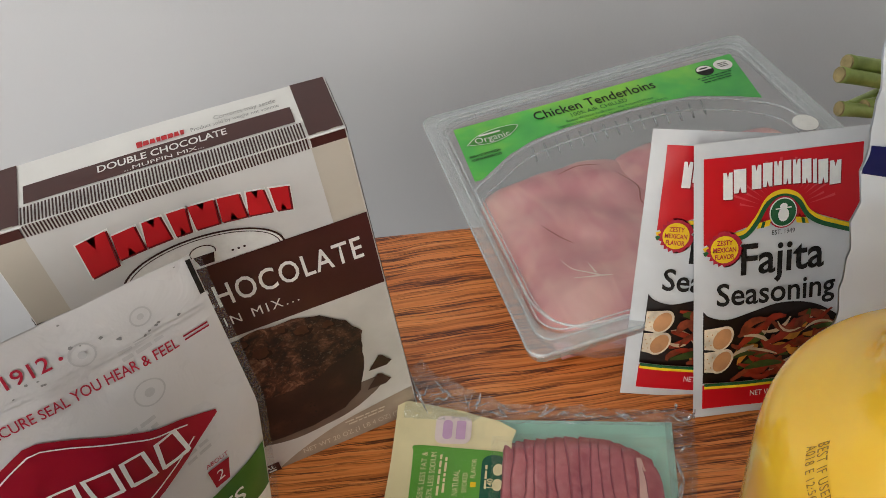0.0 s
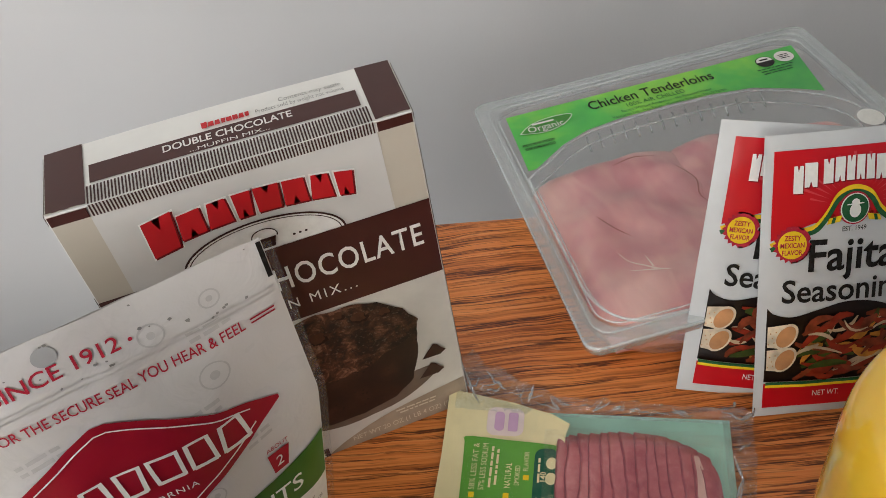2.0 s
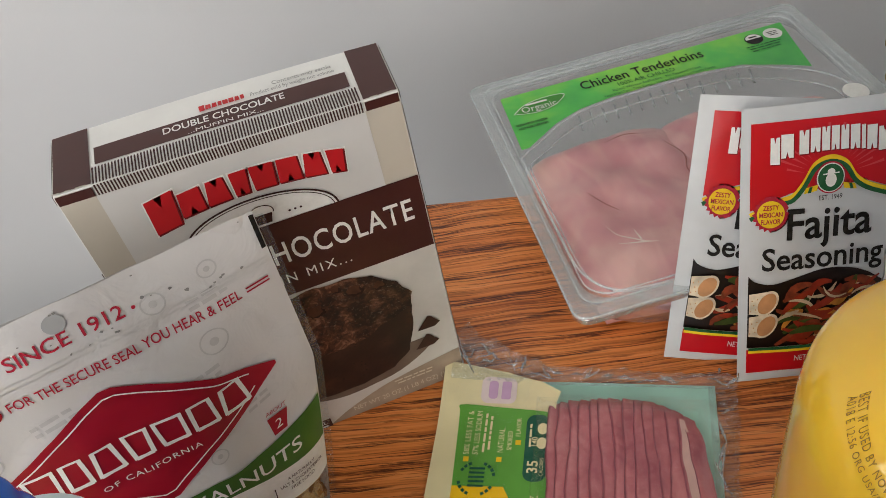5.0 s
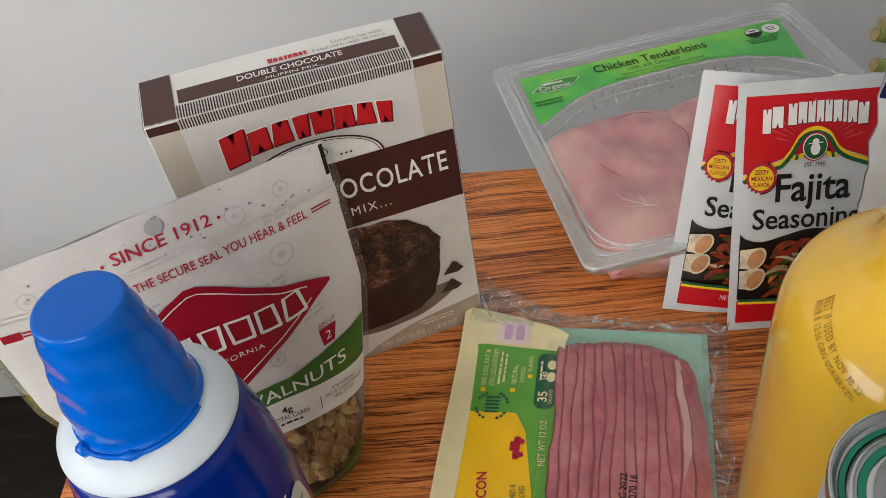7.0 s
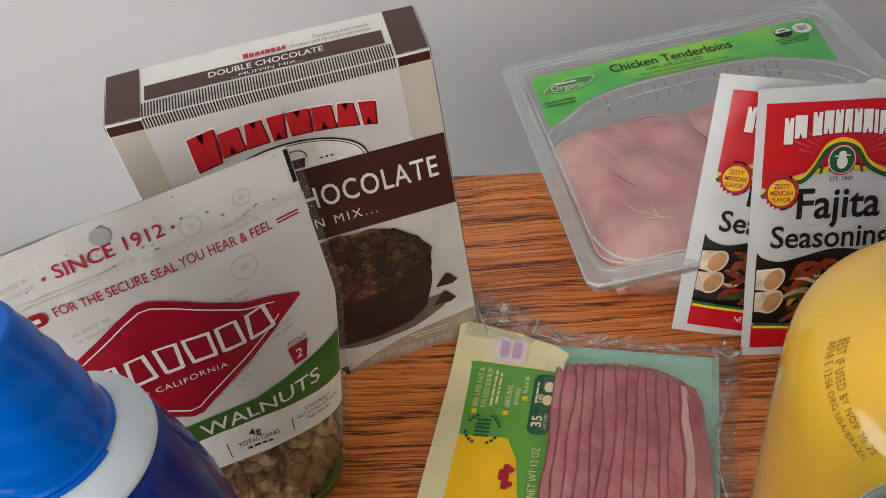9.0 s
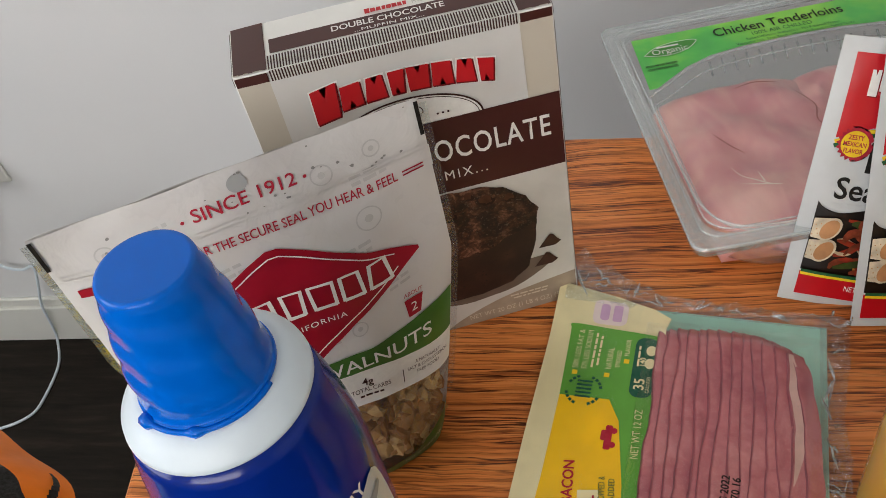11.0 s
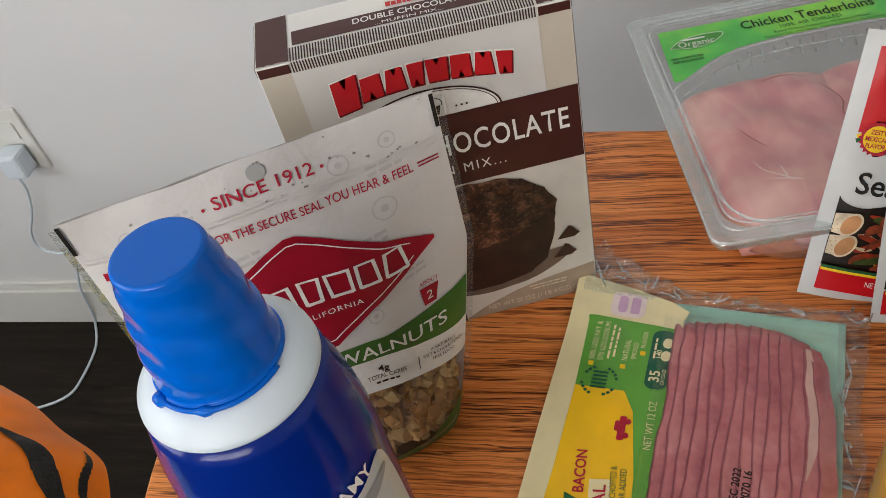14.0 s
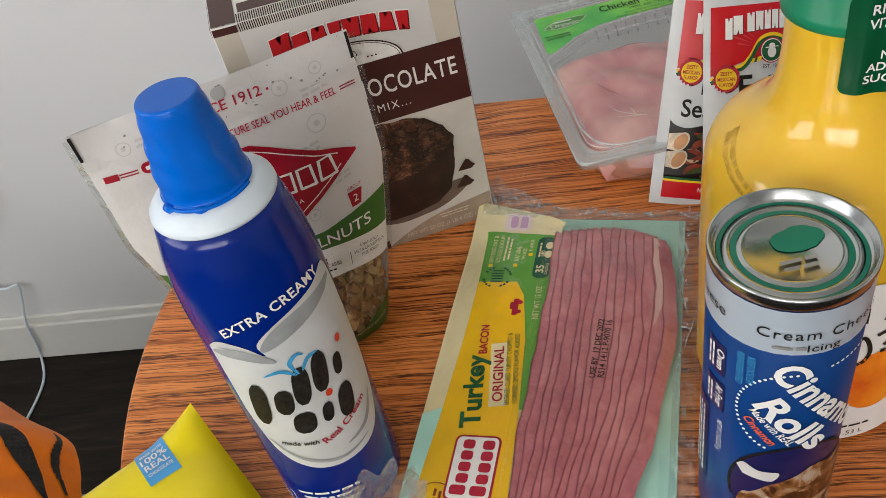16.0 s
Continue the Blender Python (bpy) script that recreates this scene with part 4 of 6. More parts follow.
tg = decal("neck_tag", bottle, "tag_green", round_rect(-0.0165, 0.1975, 0.020, 0.2380, 0.003), tag_map, 0.0004, 0.003, "dark green film tag round the neck")
decal("tag_text", tg, "white", joined(words("RICH IN", 0.0055, 0.001, 0.2338, bold=0.015, width=0.019), words("VITAMIN", 0.0055, 0.001, 0.2280, bold=0.015, width=0.020), words("C", 0.0055, 0.001, 0.2225, bold=0.015),
      words("NO", 0.0050, 0.001, 0.2145, bold=0.015), words("ADDED", 0.0050, 0.001, 0.2095, bold=0.015, width=0.017), words("SUGAR", 0.0050, 0.001, 0.2045, bold=0.015, width=0.018)), tag_map, 0.0009, 0.003)
LBL = cyl_map(JX, JY, 0.0562, 10)
flab = decal("front_label", bottle, "white_card", round_rect(-0.045, 0.004, 0.045, 0.118, 0.003), LBL, 0.0005, 0.005, "white paper front label")


def fruit_pic():
    n = Nodes("orange_fruit_picture")
    v = n.coords()
    col = n.ramp(n.noise(v, 45, 4), [(0.3, rgb("D85A12")), (0.55, rgb("EE8A1E")), (0.75, rgb("F6B53A"))])
    return n.done(col, 0.4)


M["fruit"] = fruit_pic()
decal("fruit_picture", flab, "fruit", disc(-0.0105, 0.050, 0.018, 0.022), LBL, 0.0009, 0.005)
for q in ([(-0.030, 0.098), (-0.024, 0.106), (-0.023, 0.094)], [(-0.014, 0.094), (-0.010, 0.106), (-0.008, 0.090), (-0.016, 0.084)], [(-0.028, 0.076), (-0.022, 0.084), (-0.018, 0.074), (-0.021, 0.066), (-0.029, 0.066)], [(-0.012, 0.076), (-0.004, 0.083), (-0.003, 0.073), (-0.013, 0.072)]):
    decal("brand_stroke", flab, "black", band(smooth_path(q, 6), 0.0022), LBL, 0.0009, 0.004)
decal("volume_text", flab, "black", joined(words("1.53 L", 0.0050, -0.0175, 0.0092), bars(-0.018, 0.0150, 0.018, 1, 0.002, 0.0014)), LBL, 0.0009, 0.004)
M["code_ink"] = ink("brown_code_ink", "86681E")
decal("date_code", bottle, "code_ink", words("A018 E 12:56 ORG USA/BRAZIL", 0.0028, -0.0670, 0.1585, turn=-18, width=0.040, spacing=1.15), J, 0.0005, 0.003)
decal("date_code", bottle, "code_ink", words("BEST IF USED BY NOV 30 22", 0.0028, -0.0660, 0.1612, turn=-16, width=0.040, spacing=1.15), J, 0.0005, 0.003)

# ---- cinnamon roll can ----
KX, KY, KR, KH = 0.0540, -0.2639, 0.0296, 0.1739
M["roll_blue"] = printed("royal_blue_print", "093A78", 0.28, 0.06, 25, 0.03)
M["roll_white"] = printed("silver_white_print", "A6B0BA", 0.28, 0.04, 25, 0.03)
M["navy"] = printed("navy_print", "141A50", 0.3, 0.06)
M["lid_green"] = printed("green_lid_tint", "1E7A62", 0.3, 0.08)
rolls = thing("cinnamon_roll_can", (KX, KY, 0), "blue and white cinnamon roll dough can with metal lid", "food can")
part("tube", lathe(KX, KY, [(KR - 0.0006, 0.0), (KR, 0.002), (KR, KH - 0.0075), (KR - 0.0008, KH - 0.0070)], 72), "roll_blue", rolls, smooth=True)
lid = part("lid", lathe(KX, KY, [(KR, KH - 0.0062), (KR + 0.0005, KH - 0.0052), (KR + 0.0007, KH - 0.001), (KR + 0.0002, KH), (KR - 0.0007, KH - 0.0004), (KR - 0.0016, KH - 0.0040), (KR - 0.0035, KH - 0.0052), (0.0245, KH - 0.0052), (0.0238, KH - 0.0040), (0.0222, KH - 0.0040), (0.0215, KH - 0.0052), (0.0195, KH - 0.0052), (0.0188, KH - 0.0040), (0.0170, KH - 0.0040), (0.0160, KH - 0.0050), (0.001, KH - 0.0050)], 72), "steel", rolls, "shiny tinplate lid with pressed rings", smooth=True)
LT = plane_map((KX, KY, KH - 0.0050), (1, 0, 0), (0, 1, 0))
# Green tint on two rings of the lid.
decal("lacquer_ring", lid, "lid_green", band(disc(0, 0, 0.0205, n=48) + [(0.0205, 0)], 0.0022), LT, 0.0003)
decal("lacquer_ring", lid, "lid_green", band(disc(0, 0, 0.0258, n=48) + [(0.0258, 0)], 0.0016), LT, 0.0004)
# Lumpy patch: a dark green reflection painted onto the metal.
decal("lacquer_ring", lid, "lid_green", lumpy(disc(0.005, 0.004, 0.010, 0.0065, 24), 0.001, 200), LT, 0.0004)
decal("lid_code", lid, "grey_ink", bars(-0.001, -0.006, 0.014, 2, 0.0035, 0.0018, turn=-8), LT, 0.0006)
K = cyl_map(KX, KY, KR, -28)
decal("upper_band", rolls, "roll_white", rect(-math.pi * KR * 0.98, 0.1442, math.pi * KR * 0.98, KH - 0.0065), K, 0.0003, 0.004)
decal("icing_text", rolls, "black", words("Cream Cheese", 0.0074, 0.0125, 0.1556, width=0.050, spacing=1.15), K, 0.0007, 0.003)
decal("icing_text", rolls, "black", words("Icing", 0.0056, 0.0112, 0.1482, width=0.012), K, 0.0007, 0.003)
decal("icing_text", rolls, "grey_ink", bars(-0.001, 0.1482, 0.012, 1, 0.002, 0.0016), K, 0.0007, 0.003)
decal("icing_text", rolls, "black", words("Cheese", 0.0080, -0.0375, 0.1560, width=0.024), K, 0.0007, 0.003)
decal("kind_name", rolls, "white", words("Cinnamon", 0.0175, 0.0190, 0.1095, turn=-53, bold=0.03, width=0.070), K, 0.0008, 0.003)
decal("kind_name", rolls, "white", words("Rolls", 0.0175, 0.0060, 0.0995, turn=-51, bold=0.03, width=0.0395), K, 0.0008, 0.003)
decal("kind_line", rolls, "white", words("Made with REAL", 0.0050, -0.0028, 0.0972, turn=-52, bold=0.015, width=0.0265), K, 0.0008, 0.003)
decal("kind_line", rolls, ink("orange_ink", "E0603A"), words("Cinnamon", 0.0058, -0.0072, 0.0940, turn=-52, bold=0.02, width=0.0190), K, 0.0008, 0.003)
dots = [poly(disc(0.005 - 0.0225 * math.sin(radians(a)), 0.1065 + 0.026 * math.cos(radians(a)), 0.0007, n=8)) for a in range(4, 155, 6)] + [poly(disc(0.016 + i * 0.0022, 0.1345 + 0.0003 * i, 0.0007, n=8)) for i in range(9)]
tagged(decal("dotted_ring", rolls, "white", joined(*dots), K, 0.0006), kind="stuff")


def roll_pic():
    n = Nodes("iced_roll_picture")
    v = n.coords()
    f = n.noise(v, 70, 5, 0.6, 1.5)
    col = n.ramp(f, [(0.40, rgb("3A2010")), (0.50, rgb("8A5A30")), (0.58, rgb("A8947E")), (0.8, rgb("C4BBB0"))])
    return n.done(col, 0.3)


M["iced"] = roll_pic()
decal("plate_picture", rolls, "navy", disc(0.010, 0.050, 0.028, 0.034), K, 0.0005, 0.004)
decal("plate_rim", rolls, "black", band(disc(0.010, 0.050, 0.028, 0.034, 40, 40, 200), 0.0016), K, 0.0006, 0.004)
decal("roll_picture", rolls, "iced", lumpy([(-0.0145, 0.030), (-0.0120, 0.046), (0.000, 0.056), (0.014, 0.066), (0.036, 0.066), (0.042, 0.012), (-0.006, 0.010)], 0.003, 90), K, 0.0008, 0.004)
decal("icing_drip", rolls, "grey_panel", smooth_path([(-0.0150, 0.0655), (-0.0120, 0.0690), (-0.006, 0.0655), (0.002, 0.0655), (0.000, 0.0590), (-0.006, 0.0590), (-0.0135, 0.0605)], 4)[:-1], K, 0.0011, 0.004)
for x0, z0, x1, z1 in ((-0.0345, 0.1165, -0.0240, 0.1350), (-0.0345, 0.0935, -0.0235, 0.1115), (-0.0440, 0.030, -0.0325, 0.0900)):
    decal("side_panel", rolls, "navy", rect(x0, z0, x1, z1), K, 0.0005, 0.004)
decal("side_text", rolls, "white", joined(words("Oven", 0.0056, -0.0262, 0.1262, turn=-90, bold=0.02), words("Air Fryer", 0.0056, -0.0260, 0.1030, turn=-90, bold=0.02, width=0.014), bars(-0.0305, 0.1260, 0.015, 2, 0.0022, 0.0011, turn=-90), bars(-0.0305, 0.1025, 0.015, 2, 0.0022, 0.0011, turn=-90, seed=5), bars(-0.0355, 0.060, 0.054, 3, 0.003, 0.0014, turn=-90, seed=4),
      words("NET WT 12.4 OZ (351 g)", 0.0040, -0.0245, 0.0760, turn=-90, width=0.022)), K, 0.0009, 0.003)
decal("side_text", rolls, "sky_ink", joined(words("KEEP DOUGH", 0.0042, -0.0130, 0.1310, turn=-90, width=0.016), words("REFRIGERATED", 0.0042, -0.0172, 0.1300, turn=-90, width=0.019)), K, 0.0009, 0.003)

# ---- bacon pack ----
BO, BE, BDn = Vector((-0.009, 0.002, 0)), Vector((0.877, -0.480, 0)), Vector((-0.480, -0.877, 0))


def bac(p, q, z=0.0):
    """Pack coordinates: p across, q down its length."""
    return BO + BE * p + BDn * q + Vector((0, 0, z))


M["teal"] = printed("pale_teal_board", "B8E8D8", 0.4, 0.06)
M["label_cream"] = printed("cream_label_print", "E6D7A8", 0.32, 0.06)
M["label_green"] = printed("green_label_print", "5FA03A", 0.32, 0.08)
M["label_yellow"] = printed("yellow_label_print", "F2BE14", 0.3, 0.06)
M["dark_green"] = ink("dark_green_ink", "1F5A44")


def ham():
    n = Nodes("cured_turkey_slice")
    v = n.coords()
    f = n.noise(v, 45, 5, 0.6, 0.4)
    fine = n.noise(v, 260, 4)
    col = n.ramp(f, [(0.3, rgb("A24E5C")), (0.5, rgb("BE6C74")), (0.7, rgb("D28A8C"))])
    col = n.blend(0.22, col, n.ramp(fine, [(0.3, rgb("8A4C58")), (0.7, rgb("D69C9C"))]))
    n.bump(fine, 0.10, 0.001)
    return n.done(col, 0.30, Subsurface_Weight=0.08, Subsurface_Radius=(0.004, 0.0015, 0.001))


M["ham"] = ham()
M["ham_edge"] = printed("slice_edge", "A05A64", 0.4, 0.15, 120)
M["fat"] = printed("white_fat_streak", "D9B4AC", 0.3, 0.12, 90)
pack = thing("bacon_pack", bac(0.07, 0.12), "vacuum pack of sliced turkey bacon lying flat", "meat pack")


def board(p, q):
    """Height of the backing board: lies flat and lifts a little at its corner."""
    lift = 0.010 * max(0, 1 - math.hypot(p - 0.0, q + 0.01) / 0.05) ** 1.5
    return 0.0012 + lift


gs = grid(lambda s, t: bac(0.143 * s, 0.004 + 0.25 * t, board(0.143 * s, 0.25 * t)), 24, 34)
part("backing_board", gs, "teal", pack, "pale teal backing board")
ns = 14
for i in range(ns):
    def edge(t, i=i):
        k = i / (ns - 1)
        bow = 0.010 * math.sin(math.pi * min(1, t * 0.95)) * (0.1 + 0.9 * k)
        a = 0.0585 + 0.0685 * k * (1 - 0.11 * t - 0.19 * t * t)
        return a + bow + 0.0026 * nz(i * 3.1, t * 6, 0.2) + 0.0009 * nz(i * 1.3, t * 22, 0.9)
    q0 = 0.0195 - 0.003 * math.sin(math.pi * i / (ns - 1)) + 0.0012 * max(0, i - ns + 5) ** 1.5 + 0.0012 * nz(i, 2.2, 4.1)
    q1 = 0.2450 + 0.002 * nz(i, 7.2, 4.1)
    wdt = 0.0105 if i < ns - 1 else 0.0088

    def slab(s, t, i=i, q0=q0, q1=q1, wdt=wdt):
        e0 = edge(t)
        end = min(1.0, min(t, 1 - t) / 0.03)
        ww = wdt * (0.55 + 0.45 * math.sqrt(end))
        p = e0 + ww * (s - 0.15)
        z = 0.0075 + 0.0034 * (1 - s) ** 1.3 - 0.0045 * max(0.0, 1 - s / 0.12)
        z += 0.0004 * nz(i * 1.7, t * 14, s * 2) + 0.0022 * (1 - abs(2 * i / (ns - 1) - 1))
        return bac(p, q0 + (q1 - q0) * t, max(z * (0.45 + 0.55 * end), 0.002))
    sl = part("slice", grid(slab, 9, 46), "ham", pack, smooth=True)
    # Darker cured edge strip; it also paints the crease shade between slices.
    part("slice_edge", grid(lambda s, t: slab(0.03 + 0.09 * s, 0.012 + 0.976 * t) + Vector((0, 0, 0.00025)), 2, 46), "ham_edge", sl, smooth=True)
    if i == ns - 2:
        part("fat_streak", grid(lambda s, t: slab(0.20 + 0.62 * s * math.sin(math.pi * (0.12 + 0.86 * t)), 0.03 + 0.34 * t) + Vector((0, 0, 0.0006)), 4, 20), "fat", pack, "pale streak of fat", smooth=True)
B = lambda x, y, h=0.0: bac(x, -y, 0.0040 + board(x, -y) + 0.003 * min(1, max(0, x / 0.06)) + h)
card = [(0.0, -0.001), (0.005, 0.0), (0.035, -0.0035), (0.054, -0.009), (0.0640, -0.0150), (0.0620, -0.022), (0.0615, -0.10), (0.0600, -0.245), (0.0, -0.245), (-0.001, -0.1)]
card_ob = decal("label_card", pack, "label_cream", card, B, 0.0, 0.008, "printed cream, green and yellow label card")
decal("label_corner", card_ob, "teal", [(-0.0006, -0.178), (0.012, -0.172), (0.007, -0.245), (-0.0006, -0.245)], B, 0.0003, 0.008)
gr = smooth_path([(0.0110, -0.0275), (0.0145, -0.0245), (0.056, -0.0280), (0.0600, -0.031)], 4) + [(0.0612, -0.10), (0.0600, -0.172), (0.055, -0.172), (0.0515, -0.12), (0.0450, -0.084), (0.0385, -0.0720), (0.0125, -0.0720)]
decal("green_panel", card_ob, "label_green", gr, B, 0.0004, 0.008)
ye = [(0.0125, -0.0720), (0.0385, -0.0720), (0.0450, -0.084), (0.0515, -0.12), (0.056, -0.175), (0.0595, -0.245), (0.0065, -0.245), (0.0105, -0.18), (0.0125, -0.12)]
decal("yellow_panel", card_ob, "label_yellow", ye, B, 0.0006, 0.008)
# lettering reads up the pack
decal("kind_name", card_ob, "green_ink", words("Turkey", 0.0165, 0.0262, -0.1600, turn=97, bold=0.03, width=0.053), B, 0.0011, 0.006)
decal("kind_name", card_ob, "red_ink", words("BACON", 0.0075, 0.0258, -0.1215, turn=96, bold=0.02, width=0.023), B, 0.0011, 0.006)
decal("flavour_patch", card_ob, "label_cream", [(0.0378, -0.1715), (0.0478, -0.1700), (0.0410, -0.1235), (0.0312, -0.1250)], B, 0.0009, 0.008)
decal("flavour", card_ob, "red_ink", words("ORIGINAL", 0.0085, 0.0394, -0.1475, turn=98, bold=0.015, width=0.041), B, 0.0013, 0.006)
decal("claim", card_ob, "dark_green", joined(words("SMOKED CURED TURKEY, CHOPPED &", 0.0044, 0.0448, -0.1430, turn=97, width=0.054), words("FORMED, SMOKE FLAVOR ADDED", 0.0044, 0.0494, -0.1425, turn=97, width=0.052)), B, 0.0011, 0.006)
decal("net_weight", card_ob, "label_cream", words("NET WT 12 OZ", 0.0056, 0.0545, -0.0905, turn=92, width=0.028), B, 0.0011, 0.006)
for body, size, x, y, ln in (("58% LESS FAT &", 0.0042, 0.0175, -0.0415, 0.026), ("57% LESS SODIUM", 0.0042, 0.0222, -0.0415, 0.026), ("NATURAL", 0.0044, 0.0350, -0.046, 0.014), ("SMOKED", 0.0036, 0.0395, -0.046, 0.011), ("FLAVOR", 0.0036, 0.0435, -0.038, 0.011)):
    decal("claim", card_ob, "label_cream", words(body, size, x, y, turn=90, width=ln), B, 0.0009, 0.006)
tagged(decal("small_print", card_ob, "label_cream", bars(0.0262, -0.0415, 0.024, 2, 0.0028, 0.0012, turn=90), B, 0.0009, 0.006), kind="stuff")
for x, y in ((0.0165, -0.0585), (0.0335, -0.0585), (0.0425, -0.0485)):
    decal("bullet", card_ob, "yellow_ink", rect(x, y, x + 0.0028, y + 0.0028), B, 0.0009)
bub = decal("facts_bubble", card_ob, "dark_green", round_rect(0.0475, -0.0690, 0.0590, -0.0305, 0.0045), B, 0.0009, 0.006)
decal("facts_text", bub, "label_cream", joined(words("35", 0.0075, 0.0520, -0.061, turn=90, bold=0.02), words("CALORIES", 0.0026, 0.0565, -0.061, turn=90, width=0.010), bars(0.0500, -0.043, 0.014, 1, 0.0022, 0.0011, turn=90), words("140", 0.0040, 0.0522, -0.0465, turn=90, bold=0.02)), B, 0.0012, 0.006)
for y in (-0.0475, -0.0390):
    decal("facts_dot", bub, "label_cream", disc(0.0560, y, 0.0027, 0.0034, n=14), B, 0.0012)
decal("round_stamp", card_ob, "dark_green", joined(*[poly([(0.0245 + 0.0082 * math.cos(radians(a)) , -0.068 + 0.0082 * math.sin(radians(a))), (0.0245 + 0.0098 * math.cos(radians(a)), -0.068 + 0.0098 * math.sin(radians(a))), (0.0245 + 0.0098 * math.cos(radians(a + 11)), -0.068 + 0.0098 * math.sin(radians(a + 11))), (0.0245 + 0.0082 * math.cos(radians(a + 11)), -0.068 + 0.0082 * math.sin(radians(a + 11)))]) for a in (10, 26, 42, 58, 110, 126, 142, 190, 206, 222, 238, 290, 306, 322)], *[rect(0.0205, -0.0630 - 0.0024 * i, 0.0285, -0.0618 - 0.0024 * i) for i in range(5)]), B, 0.0010)
decal("small_vehicle", card_ob, "red_ink", joined(poly(round_rect(0.0395, -0.1015, 0.0430, -0.0875, 0.001)), poly(round_rect(0.0375, -0.0965, 0.0402, -0.0905, 0.001)), poly(disc(0.0437, -0.0985, 0.0017, n=10)), poly(disc(0.0437, -0.0905, 0.0017, n=10))), B, 0.0011)
decal("brand_frame", card_ob, "red_ink", round_rect(0.0235, -0.232, 0.0500, -0.191, 0.004), B, 0.0010, 0.008)
decal("brand_field", card_ob, "white", round_rect(0.0248, -0.2307, 0.0487, -0.1923, 0.003), B, 0.0013, 0.008)
for r0 in (0.0265, 0.0378):
    for k in range(5):
        y0 = -0.2285 + 0.0071 * k
        decal("brand_mark", card_ob, "red_ink", round_rect(r0 + (0.0 if k == 0 else 0.0022), y0, r0 + 0.0090, y0 + 0.0058, 0.0018, 3), B, 0.0016)
decal("faint_badge", card_ob, printed("pink_badge_print", "E2CFCB", 0.35, 0.1), round_rect(0.0215, -0.0235, 0.0405, -0.0075, 0.004), B, 0.0006, 0.008)
decal("faint_badge_mark", card_ob, printed("mauve_badge_print", "C7A0C0", 0.35, 0.1), joined(poly(round_rect(0.0255, -0.021, 0.0305, -0.010, 0.0022)), poly(round_rect(0.0325, -0.021, 0.0375, -0.010, 0.001))), B, 0.0009, 0.008)
decal("maker_stamp", card_ob, ink("brown_stamp_ink", "8A3A1E"), joined(band(disc(0.019, -0.232, 0.010, n=30) + [(0.029, -0.232)], 0.0006), bars(0.019, -0.232, 0.013, 2, 0.003, 0.0016, turn=90)), B, 0.0011)


def meat_map(x, y, h=0.0):
    return bac(x, -y, 0.0194 + h)


decal("use_by", pack, "black", joined(words("USE BY  17 DEC 2022", 0.0050, 0.0965, -0.1330, turn=88, bold=0.022, width=0.0435), words("RS14 14:12 P-9070 16", 0.0050, 0.1012, -0.1330, turn=88, bold=0.022, width=0.0425)), meat_map, 0.0003)
M["wrap"] = film("vacuum_film", 0.006, 0.0, tint="FDFEFE", rough=0.12, wrinkle=0.18, scale=24, edge=0.12)
M["wrap_edge"] = film("crumpled_film_edge", 0.13, 0.02, rough=0.05, wrinkle=0.7, scale=60, edge=0.75)


def wrap_h(p, q):
    m = 0.0
    if 0.05 < p < 0.142 and 0.018 < q < 0.25:
        k = min(1, (p - 0.05) / 0.012, (0.142 - p) / 0.010, (q - 0.018) / 0.012)
        m = 0.0125 * max(0, k) ** 0.6
    return max(0.0062 + board(p, q), 0.0045 + m) + 0.0006 * nz(p, q, 0.1, 60) + 0.0003 * nz(p, q, 0.7, 190)


part("film_cover", grid(lambda s, t: bac(0.002 + 0.140 * s, 0.004 + 0.245 * t, wrap_h(0.002 + 0.140 * s, 0.004 + 0.245 * t)), 60, 90), "wrap", pack, "clear vacuum film over the slices", smooth=True, clear=True)


def rim_top(s, t):
    p = 0.004 + 0.150 * s
    q = 0.010 - 0.0145 * t - 0.020 * t * max(0, 1 - s / 0.35) + 0.006 * s * t
    return bac(p, q, 0.005 + 0.0085 * t * nz(p, t, 0.3, 130) + 0.010 * max(0, 1 - s / 0.3) * (0.4 + 0.6 * t) + 0.0012 * nz(p, q, 3.0, 300) + 0.002)


def rim_side(s, t):
    q = -0.002 + 0.245 * s
    p = 0.139 + (0.013 + 0.003 * nz(q, 1.0, 0, 25)) * t
    return bac(p, q, 0.0055 + 0.0085 * t * nz(q, t, 0.5, 120) + 0.0012 * nz(p, q, 3.0, 260))


part("film_rim", grid(rim_top, 64, 7), "wrap_edge", pack, "crumpled clear film edge", clear=True)
part("film_rim", grid(rim_side, 96, 5), "wrap_edge", pack, "crumpled clear film edge", clear=True)

# Whitish tubes along the film rim paint the bright glints of its folds.
M["fold"] = film("white_film_glint", 0.30, 0.20, rough=0.08, wrinkle=0.6, scale=160)
rnd = random.Random(31)
for i in range(40):
    if i < 26:
        s0, on = rnd.uniform(0.05, 0.98), rim_top
    else:
        s0, on = rnd.uniform(0.0, 0.6), rim_side
    ds, t0, t1 = rnd.uniform(-0.10, 0.10), rnd.uniform(0.0, 0.7), rnd.uniform(0.3, 0.9)
    ln = [on(min(1.0, max(0.0, s0 + ds * k / 5)), t0 + (t1 - t0) * k / 5) + Vector((0, 0, 0.0009)) for k in range(6)]
    wd = rnd.uniform(0.0002, 0.0008)
    part("film_fold", tube(ln, lambda t, wd=wd: wd * (0.25 + math.sin(math.pi * t)), 5), "fold", pack, clear=True)

# ---- chicken tray ----
HO, HA, HB = Vector((0.057, -0.030, 0)), Vector((0.9925, -0.122, 0)), Vector((0.122, 0.9925, 0))
TW, TL, TZ = 0.242, 0.229, 0.043


